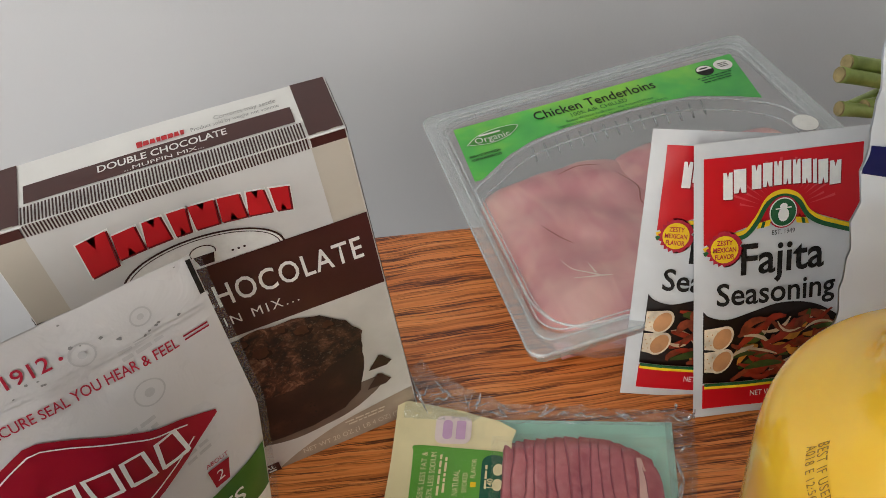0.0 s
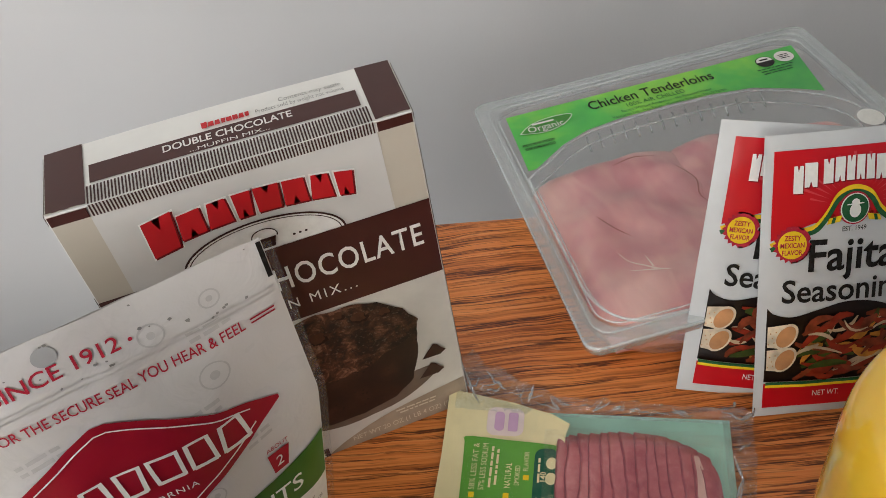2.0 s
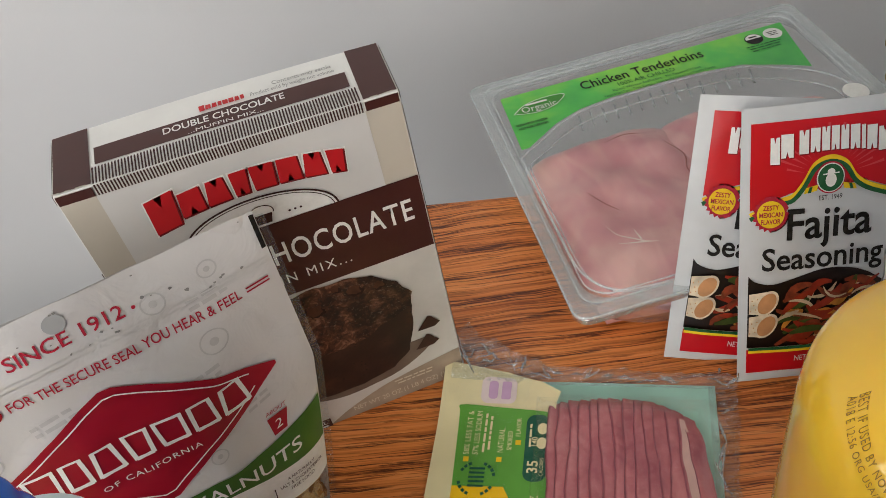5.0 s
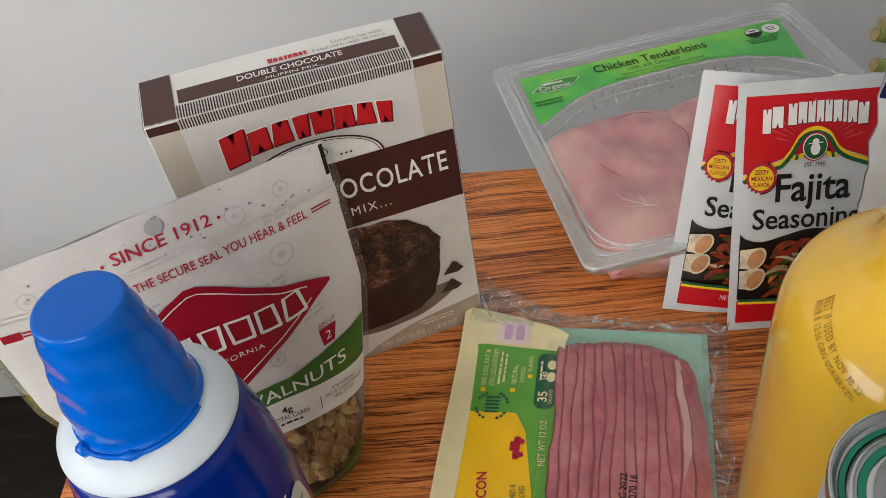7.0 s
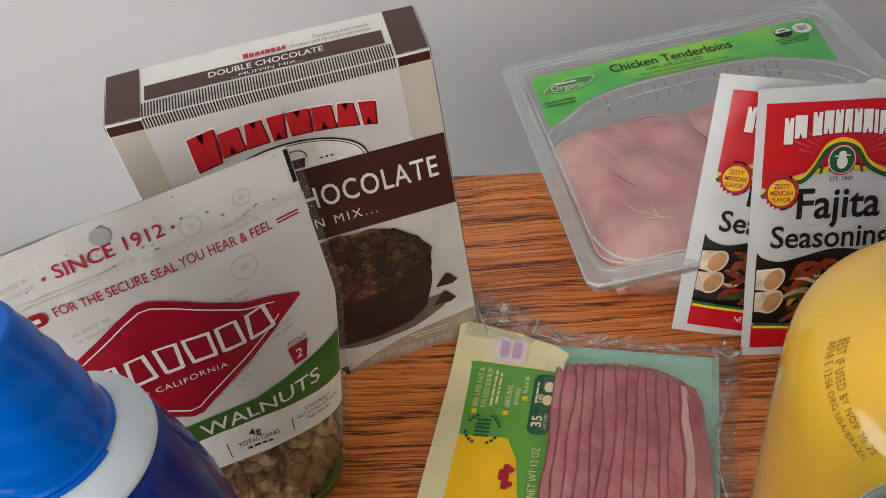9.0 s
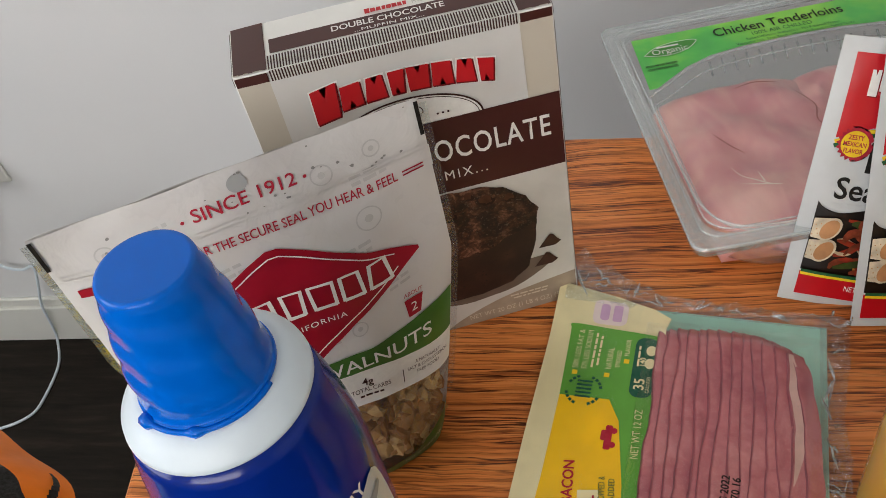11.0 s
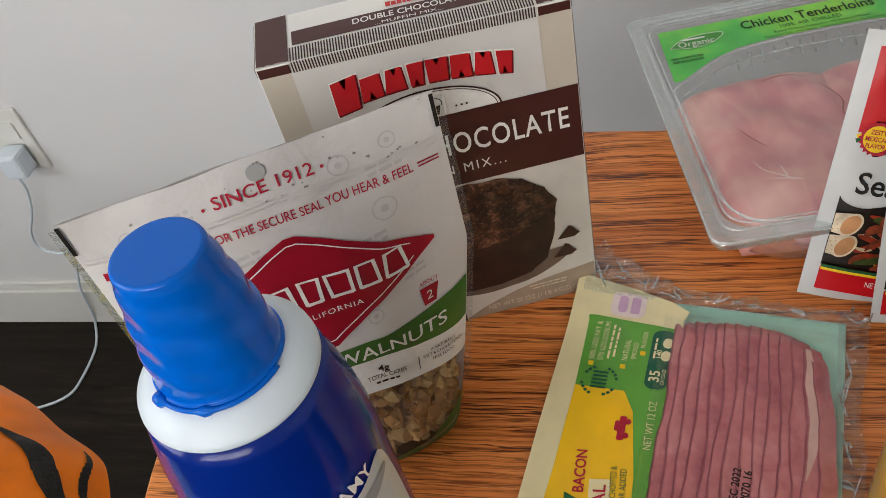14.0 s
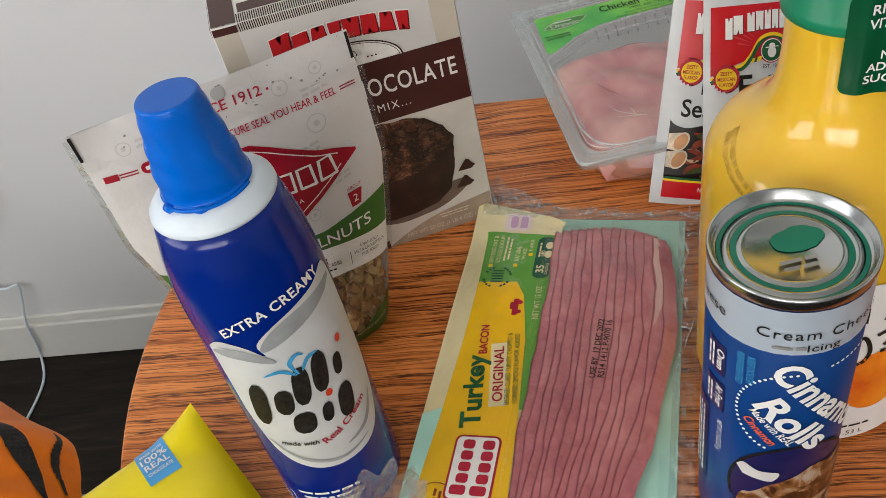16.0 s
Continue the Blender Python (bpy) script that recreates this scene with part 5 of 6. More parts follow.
def tray(a, b, z=0.0):
    return HO + HA * a + HB * b + Vector((0, 0, z))


M["clear"] = film("clear_tray_plastic", 0.035, 0.17, tint="F8F9F9", rough=0.14, wrinkle=0.12, scale=14)
M["clear_edge"] = film("thick_tray_rim", 0.05, 0.20, tint="EEF0F0", rough=0.15, wrinkle=0.15, scale=30)
chicken = thing("chicken_tray", tray(TW / 2, TL / 2), "clear plastic tray of raw chicken tenderloins with green label", "meat tray")


def loop(inset, z, r, n=8):
    return [tray(x, y, z) for x, y in round_rect(inset, inset, TW - inset, TL - inset, r, n)]


def loft(loops, close=False):
    bm = bmesh.new()
    vs = [[bm.verts.new(p) for p in l] for l in loops]
    for a, b in zip(vs, vs[1:]):
        for i in range(len(a)):
            bm.faces.new((a[i], a[(i + 1) % len(a)], b[(i + 1) % len(b)], b[i]))
    if close:
        bm.faces.new(vs[-1])
    return bm


def bulge(a, z):
    """The filled tub swells at its front, below the rim."""
    return 0.021 * max(0.0, math.sin(math.pi * min(1.0, max(0.0, (a - 0.035) / 0.18)))) ** 0.7 * max(0.0, math.sin(math.pi * min(1.0, max(0.0, z / (TZ - 0.004))))) ** 0.8


def tub_loop(inset, z, r, n=8):
    return [tray(x, y - bulge(x, z) * max(0.0, 1 - y / 0.05), z) for x, y in fine_rect(inset, r, n)]


def fine_rect(inset, r, n):
    pts = round_rect(inset, inset, TW - inset, TL - inset, r, n)
    out = []
    for (x0, y0), (x1, y1) in zip(pts, pts[1:] + pts[:1]):
        k = 12 if math.hypot(x1 - x0, y1 - y0) > 0.08 else 1
        out += [(x0 + (x1 - x0) * i / k, y0 + (y1 - y0) * i / k) for i in range(k)]
    return out


part("tub", loft([tub_loop(0.011, TZ - 0.003, 0.022), tub_loop(0.012, TZ - 0.012, 0.024), tub_loop(0.013, 0.022, 0.027), tub_loop(0.014, 0.012, 0.030), tub_loop(0.018, 0.004, 0.034), tub_loop(0.026, 0.001, 0.034)], True), "clear", chicken, "clear plastic tub", smooth=True, clear=True)
part("rim", loft([loop(0.011, TZ - 0.004, 0.02), loop(0.001, TZ - 0.004, 0.008), loop(0.0, TZ - 0.002, 0.008), loop(0.001, TZ, 0.008), loop(0.010, TZ, 0.011), loop(0.0115, TZ - 0.0015, 0.012)]), "clear_edge", chicken, "thick clear rim", clear=True)
M["rim_bead"] = film("rim_bead_plastic", 0.08, 0.27, rough=0.25, wrinkle=0.1)
M["rib_plastic"] = film("rib_plastic", 0.05, 0.07, rough=0.2, wrinkle=0.1)
bead = loop(0.0003, TZ - 0.0005, 0.008)
part("rim_bead", tube(bead + bead[:1], lambda t: 0.0007, 6), "rim_bead", chicken, "rounded outer bead", smooth=True, clear=True)
part("lid_film", loft([loop(0.0112, TZ - 0.001, 0.014), loop(0.014, TZ + 0.0015, 0.014), loop(0.05, TZ + 0.002, 0.02)], True), film("lid_film", 0.02, 0.012, tint="FEFEFE", rough=0.16, wrinkle=0.1, scale=9, edge=0.3), chicken, "clear lid film", clear=True)


def raw():
    n = Nodes("raw_chicken")
    v = n.coords()
    f = n.noise(v, 18, 5, 0.55, 0.8)
    st = n.coords((60, 14, 30), (0, 0, 0.5))
    g = n.noise(st, 1.4, 4, 0.55, 0.5)
    col = n.ramp(f, [(0.31, rgb("C07C82")), (0.5, rgb("D89C9C")), (0.68, rgb("E8BCB2"))])
    col = n.blend(0.22, col, n.ramp(g, [(0.4, rgb("B46C74")), (0.68, rgb("EEC8BC"))]))
    n.bump(n.noise(v, 60, 4), 0.25, 0.003)
    return n.done(col, 0.3, Subsurface_Weight=0.25, Subsurface_Radius=(0.01, 0.004, 0.003), Coat_Weight=0.3)


M["raw"] = raw()
M["onion_white"] = printed("pale_tendon", "E9D8CE", 0.3, 0.1)


def fillet(cx, cy, half_w, half_l, turn, zt, seed, z0=0.003):
    """One lumpy piece of meat in tray coordinates."""
    c, s = math.cos(radians(turn)), math.sin(radians(turn))

    def fn(u, v):
        a = 2 * math.pi * u
        r = min(1.0, v * 1.0)
        k = 1 + 0.10 * nz(math.cos(a) + seed, math.sin(a), 0.4, 1.3) + 0.05 * nz(math.cos(a), math.sin(a) + seed, 1.9, 3.0)
        e = 5.0
        sq = (abs(math.cos(a)) ** e + abs(math.sin(a)) ** e) ** (-1 / e)
        x, y = half_w * r * k * sq * math.cos(a), half_l * r * k * sq * math.sin(a)
        z = z0 + (zt - z0) * (1 - r ** 7) ** 0.5
        z += 0.0050 * nz(x + seed, y, 0.0, 34) * (1 - r ** 4) + 0.0014 * nz(x, y, seed, 70) * (1 - r ** 4)
        pa, pb = cx + x * c - y * s, cy + x * s + y * c
        inset = 0.0155 + 0.012 * max(0.0, 1 - z / 0.012)
        return tray(min(max(pa, inset), TW - inset), max(pb, inset - 0.93 * bulge(pa, z)), max(0.0015, z))
    return grid(fn, 64, 22)


part("chicken_piece", fillet(0.067, 0.078, 0.058, 0.082, 2, 0.0370, 1.0), "raw", chicken, "pale pink raw chicken fillet", smooth=True)
part("chicken_piece", fillet(0.142, 0.080, 0.055, 0.081, -3, 0.0365, 4.0), "raw", chicken, "pale pink raw chicken fillet", smooth=True)
part("chicken_piece", fillet(0.190, 0.080, 0.034, 0.068, 0, 0.0355, 8.0), "raw", chicken, "pale pink raw chicken fillet", smooth=True)
part("chicken_piece", fillet(0.118, 0.082, 0.101, 0.068, 0, 0.033, 6.0), "raw", chicken, "pale pink raw chicken fillet", smooth=True)
H = lambda x, y, h=0.0: tray(x, y, TZ + 0.0024 + h)
tendon = [band(smooth_path(p, 6), lambda t: 0.0013 * (1 - 0.85 * t)) for p in ([(0.056, 0.043), (0.050, 0.048), (0.043, 0.054), (0.040, 0.062)], [(0.056, 0.043), (0.048, 0.045), (0.041, 0.047)], [(0.056, 0.043), (0.062, 0.041)], [(0.054, 0.046), (0.053, 0.055)])]

TM = lambda x, y, h=0.0: tray(x, y, 0.0408 + h)
decal("tendon", chicken, "onion_white", joined(*tendon), TM, 0.0)
# Dark pink strips paint the shade in the folds of the meat.
M["crease"] = printed("meat_crease", "9C5A56", 0.4, 0.2)
for q in ([(0.040, 0.095), (0.046, 0.082), (0.052, 0.073)], [(0.100, 0.122), (0.106, 0.105), (0.102, 0.090), (0.108, 0.075)], [(0.110, 0.060), (0.104, 0.045), (0.108, 0.030)], [(0.066, 0.135), (0.080, 0.138), (0.093, 0.134)]):
    decal("crease", chicken, "crease", band(smooth_path(q, 6), lambda t: 0.0009 * math.sin(math.pi * (0.08 + 0.86 * t))), TM, -0.0006)


def green_label():
    n = Nodes("green_meat_label")
    f = n.noise(n.coords(), 14, 4)
    col = n.ramp(f, [(0.35, rgb("35A046")), (0.5, rgb("4DB848")), (0.68, rgb("8CCF3F"))])
    return n.done(col, 0.3)


M["meat_label"] = green_label()
LAB_LOW = [(0.0145, 0.1440), (0.0195, 0.1440), (0.043, 0.1610), (0.062, 0.1690), (0.085, 0.1725), (0.121, 0.1738), (0.150, 0.1728), (0.175, 0.1690), (0.2000, 0.1560), (0.2130, 0.1475)]
bml = bmesh.new()
lows = [bml.verts.new((x, y, 0)) for x, y in LAB_LOW]
ups = [bml.verts.new((0.0170 + 0.2045 * (x - 0.0145) / 0.1985, 0.2030 + 0.001 * x / 0.2, 0)) for x, y in LAB_LOW]
for i in range(len(LAB_LOW) - 1):
    bml.faces.new((lows[i], lows[i + 1], ups[i + 1], ups[i]))
clab = decal("label", chicken, "meat_label", bml, H, 0.0, None, "green printed label")
decal("title", clab, "black", words("Chicken Tenderloins", 0.0135, 0.1147, 0.1930, bold=0.008, width=0.087), H, 0.0004)
decal("subtitle", clab, "green_ink", words("100% AIR CHILLED", 0.0060, 0.1145, 0.1838, width=0.040), H, 0.0004)
decal("small_print", clab, "green_ink", words("Raised Without Antibiotics - No Retained Water", 0.0042, 0.120, 0.1785, width=0.062), H, 0.0004)
decal("small_print", clab, "green_ink", words("Vegetarian Fed - Free Range - Humanely Raised on Family Farms", 0.0042, 0.120, 0.1745, width=0.078), H, 0.0004)
for i in range(3):
    decal("small_print", clab, "green_ink", bars(0.199, 0.1845 - 0.0028 * i, 0.026, 1, 0.002, 0.0011, seed=4 + i), H, 0.0004)
leafs = smooth_path([(x, y - 0.005) for x, y in ((0.0205, 0.186), (0.030, 0.1935), (0.044, 0.1965), (0.058, 0.1945), (0.050, 0.186), (0.036, 0.1825), (0.0205, 0.186))], 5)
decal("brand_leaf", clab, printed("leaf_print", "3E8F2E", 0.3, 0.12), leafs[:-1], H, 0.0003)
decal("brand_leaf_line", clab, "white", band(leafs, 0.0005), H, 0.0006)
decal("brand_word", clab, "white", joined(rect(0.0305, 0.1870, 0.0455, 0.1888), words("Organic", 0.0090, 0.0385, 0.1832, width=0.024)), H, 0.0007)
decal("storage_text", clab, "black", joined(words("FRESH NEVER FROZEN", 0.0034, 0.0290, 0.1685, bold=0.02, width=0.021), words("KEEP REFRIGERATED", 0.0034, 0.0290, 0.1645, bold=0.02, width=0.020)), H, 0.0004)
decal("seal", chicken, "black", joined(poly(disc(0.196, 0.1925, 0.0062, n=28))), H, 0.0004)
decal("seal", chicken, "white", joined(poly(disc(0.196, 0.1925, 0.0055, n=28, a0=0, a1=180)), poly(disc(0.2100, 0.1932, 0.0064, n=28))), H, 0.0006)
decal("seal_text", chicken, "black", joined(bars(0.196, 0.1945, 0.006, 1, 0.002, 0.0015), bars(0.2100, 0.1952, 0.007, 3, 0.002, 0.0009)), H, 0.0008)
for inset, z, r in ((0.0075, TZ + 0.0006, 0.010), (0.0118, TZ + 0.0006, 0.014)):
    ln = loop(inset, z, r)
    part("rim_line", tube(ln + ln[:1], 0.0005, 6), "rim_bead", chicken, "raised line on the rim", smooth=True, clear=True)
skirt = loop(0.0005, TZ - 0.006, 0.0085)
part("rim_skirt", loft([loop(0.0003, TZ - 0.002, 0.008), skirt]), "clear_edge", chicken, "turned-down rim edge", smooth=True, clear=True)
POCKET = smooth_path([(0.0120, 0.060), (0.0122, 0.128), (0.0150, 0.1385), (0.0280, 0.1470), (0.0450, 0.1595), (0.0640, 0.1668), (0.0880, 0.1700), (0.1210, 0.1712), (0.1500, 0.1702), (0.1740, 0.1662), (0.2000, 0.1520), (0.2190, 0.1330), (0.2225, 0.110), (0.2225, 0.045), (0.2120, 0.0180), (0.1900, 0.0090), (0.120, 0.0070), (0.045, 0.0080), (0.0230, 0.0140), (0.0130, 0.0320), (0.0120, 0.060)], 5)
part("pocket_lip", tube([tray(x, y, TZ + 0.0022) for x, y in POCKET], 0.0007, 6), "rim_bead", chicken, "raised lip round the pocket", smooth=True, clear=True)
inner = [(0.117 + (x - 0.117) * 0.965, 0.088 + (y - 0.088) * 0.955) for x, y in POCKET]
part("pocket_lip", tube([tray(x, y, TZ - 0.004) for x, y in inner], 0.0005, 6), "rim_bead", chicken, "raised lip round the pocket", smooth=True, clear=True)
for i in range(15):
    x = 0.060 + i * 0.0085
    y = 0.1655 + 0.0035 * math.sin(math.pi * min(1.0, i / 12))
    part("pocket_rib", tube([tray(x, y, TZ - 0.0005), tray(x, y - 0.0085, TZ - 0.006)], 0.0008, 6), "rib_plastic", chicken, smooth=True, clear=True)
decal("white_tab", chicken, "white", disc(0.2215, 0.1120, 0.0075, 0.0085, 24), H, 0.0006)

# ---- seasoning packets ----
M["foil_white"] = printed("white_foil_sachet", "CBCDCE", 0.3, 0.05, 45, 0.35)
M["sachet_red"] = printed("red_sachet_print", "C4101E", 0.28, 0.06, 30, 0.1)
M["pale_ray"] = printed("pale_red_ray", "D0444A", 0.28, 0.06)
M["sachet_deep"] = printed("deep_red_shade_print", "7E0A14", 0.3, 0.06)
M["pic_dark"] = printed("dark_dish_picture", "1C1310", 0.3, 0.3, 90)
M["tortilla"] = printed("tortilla_picture", "D8C8AE", 0.35, 0.3, 130)
M["tortilla_in"] = printed("tortilla_inside_picture", "C08A5C", 0.35, 0.3, 60)
M["pepper"] = printed("red_pepper_picture", "8A2C18", 0.3, 0.35, 120)
M["meat_pic"] = printed("grilled_meat_picture", "7A3620", 0.3, 0.5, 200)
M["onion"] = printed("onion_picture", "B8A284", 0.3, 0.3, 120)
M["greenp"] = printed("green_pepper_picture", "3C4A1E", 0.3, 0.4, 120)
M["gold"] = printed("gold_picture", "B5772C", 0.3, 0.4, 120)


def sachet(bl, side, up, w, h, seed, shift):
    bl, side, up = Vector(bl), Vector(side).normalized(), Vector(up).normalized()
    side = (side - up * side.dot(up)).normalized()
    n = side.cross(up).normalized()

    def sp(x, y, hgt=0.0, face=1):
        s, t = x / w, y / h
        bulge = 0.0042 * max(0, (1 - abs(2 * s - 1) ** 2.5) * (1 - abs(2 * t - 1) ** 3)) ** 0.8
        cr = 0.0006 * nz(x + seed, y, 0.2, 55) + 0.0016 * math.sin(2.2 * s + seed) * (t - 0.3)
        return bl + side * x + up * y + n * (face * bulge + cr + hgt + face * 0.0002)

    ob = thing("seasoning_sachet", bl, "upright red and white foil sachet of fajita seasoning", "sachet", "seasoning sachets")
    part("front_foil", grid(lambda a, b: sp(a * w, b * h), 24, 36), "foil_white", ob, smooth=True)
    part("back_foil", grid(lambda a, b: sp(a * w, b * h, 0, -1), 24, 36), "foil_white", ob, smooth=True)
    g = 0.005
    m = 0.0036
    foil = sp
    sp = lambda x, y, hgt=0.0: foil(x + shift, y, hgt)
    k = w / 0.084
    sx = lambda pts: [(x * k, y) for x, y in pts]
    redtop = sx([(m, 0.0940), (0.0170, 0.1000), (0.0225, 0.1020), (0.0275, 0.1080), (0.0325, 0.1165), (0.0400, 0.1195), (0.0475, 0.1165), (0.0525, 0.1090), (0.0580, 0.1045), (0.0680, 0.1005), (0.0788, 0.0965), (0.0788, h - 0.0072), (m, h - 0.0072)])
    red = decal("red_field", ob, "sachet_red", redtop, sp, 0.0004, g)
    for a in range(12, 172, 8):
        a0, a1, r1 = radians(a - 1.5), radians(a + 1.5), 0.026 if (a // 8) % 2 else 0.021
        decal("ray", red, "pale_ray", sx([(0.040 + 0.0125 * math.cos(radians(a)), 0.108 + 0.0125 * math.sin(radians(a))), (0.040 + r1 * math.cos(a0), 0.108 + r1 * math.sin(a0)), (0.040 + r1 * math.cos(a1), 0.108 + r1 * math.sin(a1))]), sp, 0.0006, g)
    arch = sx([(m, 0.0920), (0.0170, 0.0985), (0.0230, 0.1005), (0.0280, 0.1065), (0.0330, 0.1150), (0.0400, 0.1178), (0.0470, 0.1150), (0.0520, 0.1075), (0.0580, 0.1030), (0.0680, 0.0990), (0.0788, 0.0950)])
    decal("yellow_line", ob, "yellow_ink", band(smooth_path(arch, 6), 0.0022), sp, 0.0007, g)
    decal("green_line", ob, "green_ink", band(smooth_path([(x, y - 0.0021) for x, y in arch], 6), 0.0022), sp, 0.0008, g)
    decal("crest_ring", ob, "red_ink", sx(disc(0.040, 0.1080, 0.0072, 0.0078, 30)), sp, 0.0010, g)
    decal("crest_ring", ob, "white", sx(disc(0.040, 0.1080, 0.0065, 0.0071, 30)), sp, 0.0012, g)
    decal("crest", ob, "green_ink", sx(disc(0.040, 0.1080, 0.0060, 0.0066, 30)), sp, 0.0014, g)
    decal("crest_shape", ob, "white", joined(poly(sx(disc(0.040, 0.1070, 0.0026, 0.0034, 16))), poly(sx(disc(0.040, 0.1110, 0.0018, 0.0016, 12))), poly(sx([(0.0362, 0.1096), (0.0438, 0.1100), (0.0438, 0.1106), (0.0362, 0.1102)]))), sp, 0.0016)
    for sg in (-1, 1):
        decal("ribbon", ob, "yellow_ink", sx([(0.040 + sg * 0.0058, 0.1052), (0.040 + sg * 0.0115, 0.1040), (0.040 + sg * 0.0125, 0.1012), (0.040 + sg * 0.0065, 0.1022)]), sp, 0.0015)
        decal("ribbon", ob, "green_ink", sx([(0.040 + sg * 0.0085, 0.1046), (0.040 + sg * 0.0100, 0.1043), (0.040 + sg * 0.0108, 0.1015), (0.040 + sg * 0.0092, 0.1017)]), sp, 0.0018)
    decal("year", ob, "black", words("EST. 1949", 0.0034, 0.0405 * k, 0.0984, width=0.0110 * k), sp, 0.0009)
    # brand name as plain upright blocks on an arc
    for i, (a, b, tall) in enumerate(((0.0122, 0.0042, 0.0016), (0.0170, 0.0056, 0.0), (0.0252, 0.0044, 0.0), (0.0304, 0.0044, 0.0), (0.0356, 0.0036, 0.0), (0.0400, 0.0036, 0.0), (0.0444, 0.0036, 0.0), (0.0488, 0.0044, 0.0), (0.0540, 0.0018, 0.0), (0.0566, 0.0048, 0.0), (0.0622, 0.0056, 0.0))):
        mid = (a + b / 2 - 0.040) / 0.028
        yy = 0.1212 - 0.0036 * mid * mid - tall
        hh = 0.0112 + tall
        cut = 0.0011 if b > 0.002 else 0.0003
        shape = [(a, yy), (a + b * 0.36, yy), (a + b * 0.5, yy + cut * (2.6 if i % 2 else 0.0)), (a + b * 0.64, yy), (a + b, yy), (a + b, yy + hh), (a + b * 0.64, yy + hh), (a + b * 0.5, yy + hh - cut * (0.0 if i % 2 else 2.6)), (a + b * 0.36, yy + hh), (a, yy + hh)]
        decal("brand_mark_shade", red, "sachet_deep", sx([(x + 0.0005, y - 0.0006) for x, y in shape]), sp, 0.0008, g)
        decal("brand_mark", red, "white", sx(shape), sp, 0.0010, g)
    star = []
    for i in range(40):
        r = 0.0086 if i % 2 == 0 else 0.0072
        star.append((0.0128 + r * math.cos(math.pi * i / 20), 0.0922 + 1.06 * r * math.sin(math.pi * i / 20)))
    decal("flavour_star", ob, "red_ink", sx(star), sp, 0.0011, g)
    decal("flavour_disc", ob, "yellow_ink", sx(disc(0.0128, 0.0922, 0.0064, 0.0068, n=26)), sp, 0.0013, g)
    decal("flavour_text", ob, "red_ink", joined(words("ZESTY", 0.0034, 0.0128 * k, 0.0957, bold=0.02, width=0.0074 * k), words("MEXICAN", 0.0034, 0.0128 * k, 0.0922, bold=0.02, width=0.0106 * k), words("FLAVOR", 0.0034, 0.0128 * k, 0.0887, bold=0.02, width=0.0090 * k)), sp, 0.0015)
    decal("title", ob, "black", words("Fajita", 0.0222, 0.0410 * k, 0.0862, bold=0.016, width=0.0405 * k), sp, 0.0006, g)
    decal("title", ob, "black", words("Seasoning", 0.0165, 0.0387 * k, 0.0686, bold=0.014, width=0.0580 * k), sp, 0.0006, g)
    dish = sx(smooth_path([(m, 0.0600), (0.0070, 0.0568), (0.0151, 0.0552), (0.0260, 0.0580), (0.0385, 0.0615), (0.0500, 0.0612), (0.0600, 0.0580), (0.0690, 0.0520), (0.0788, 0.0450)], 5) + [(0.0788, 0.0200), (m, 0.0200)])
    pic = decal("dish_picture", ob, "pic_dark", dish, sp, 0.0005, g)
    rnd = random.Random(int(seed * 10))
    for i in range(84):
        cx, cy = rnd.uniform(0.020, 0.073), rnd.uniform(0.024, 0.054)
        cy = min(cy, 0.0575 - 0.02 * max(0.0, (cx - 0.050) / 0.028))
        a = rnd.uniform(-0.5, 1.0)
        mt = ("pepper", "meat_pic", "meat_pic", "onion", "greenp", "gold", "meat_pic", "pepper")[i % 8]
        l, ww = rnd.uniform(0.004, 0.010), rnd.uniform(0.0022, 0.0052)
        if mt == "onion":
            ww *= 0.55
        bend = rnd.uniform(-0.0035, 0.0035)
        pth = [((cx + l * t * math.cos(a) - bend * (1 - t * t) * math.sin(a)) * k, cy + l * t * math.sin(a) + bend * (1 - t * t) * math.cos(a)) for t in (-1, -0.6, -0.2, 0.2, 0.6, 1)]
        pth = [(min(max(x, 0.017 * k), 0.0770 * k), min(max(y, 0.0215), 0.0580)) for x, y in pth]
        decal("dish_piece", pic, mt, band(pth, lambda t, ww=ww: ww * (0.35 + 0.65 * math.sin(math.pi * t))), sp, 0.0007 + i * 0.00002)
    for cy in (0.0335, 0.0460):
        decal("tortilla_roll", pic, "tortilla", sx([(m, cy - 0.0058), (0.0120, cy - 0.0066), (0.0150, cy), (0.0135, cy + 0.0066), (m, cy + 0.0050)]), sp, 0.0025, g)
        tilt = lambda rx, ry: [(x + 0.30 * (y - cy), y) for x, y in disc(0.0118, cy, rx, ry, 22)]
        decal("tortilla_rim", pic, "tortilla", sx(tilt(0.0052, 0.0068)), sp, 0.0027, g)
        decal("tortilla_inside", pic, "tortilla_in", sx(tilt(0.0041, 0.0056)), sp, 0.0029, g)
        for q in range(9):
            decal("scorch_mark", pic, "tortilla_in", sx(disc(m + 0.0005 + 0.0008 * q, cy - 0.004 + 0.008 * ((q * 37) % 10) / 10, 0.0003, 0.0004, 6)), sp, 0.0028)
    decal("foot_field", ob, "sachet_red", sx([(m, 0.0052), (0.0788, 0.0052), (0.0788, 0.0190), (m, 0.0190)]), sp, 0.0006, g)
    decal("foot_line", ob, "yellow_ink", sx([(m, 0.0180), (0.0788, 0.0180), (0.0788, 0.0195), (m, 0.0195)]), sp, 0.0030, g)
    decal("foot_line", ob, "green_ink", sx([(m, 0.0195), (0.0788, 0.0195), (0.0788, 0.0212), (m, 0.0212)]), sp, 0.0030, g)
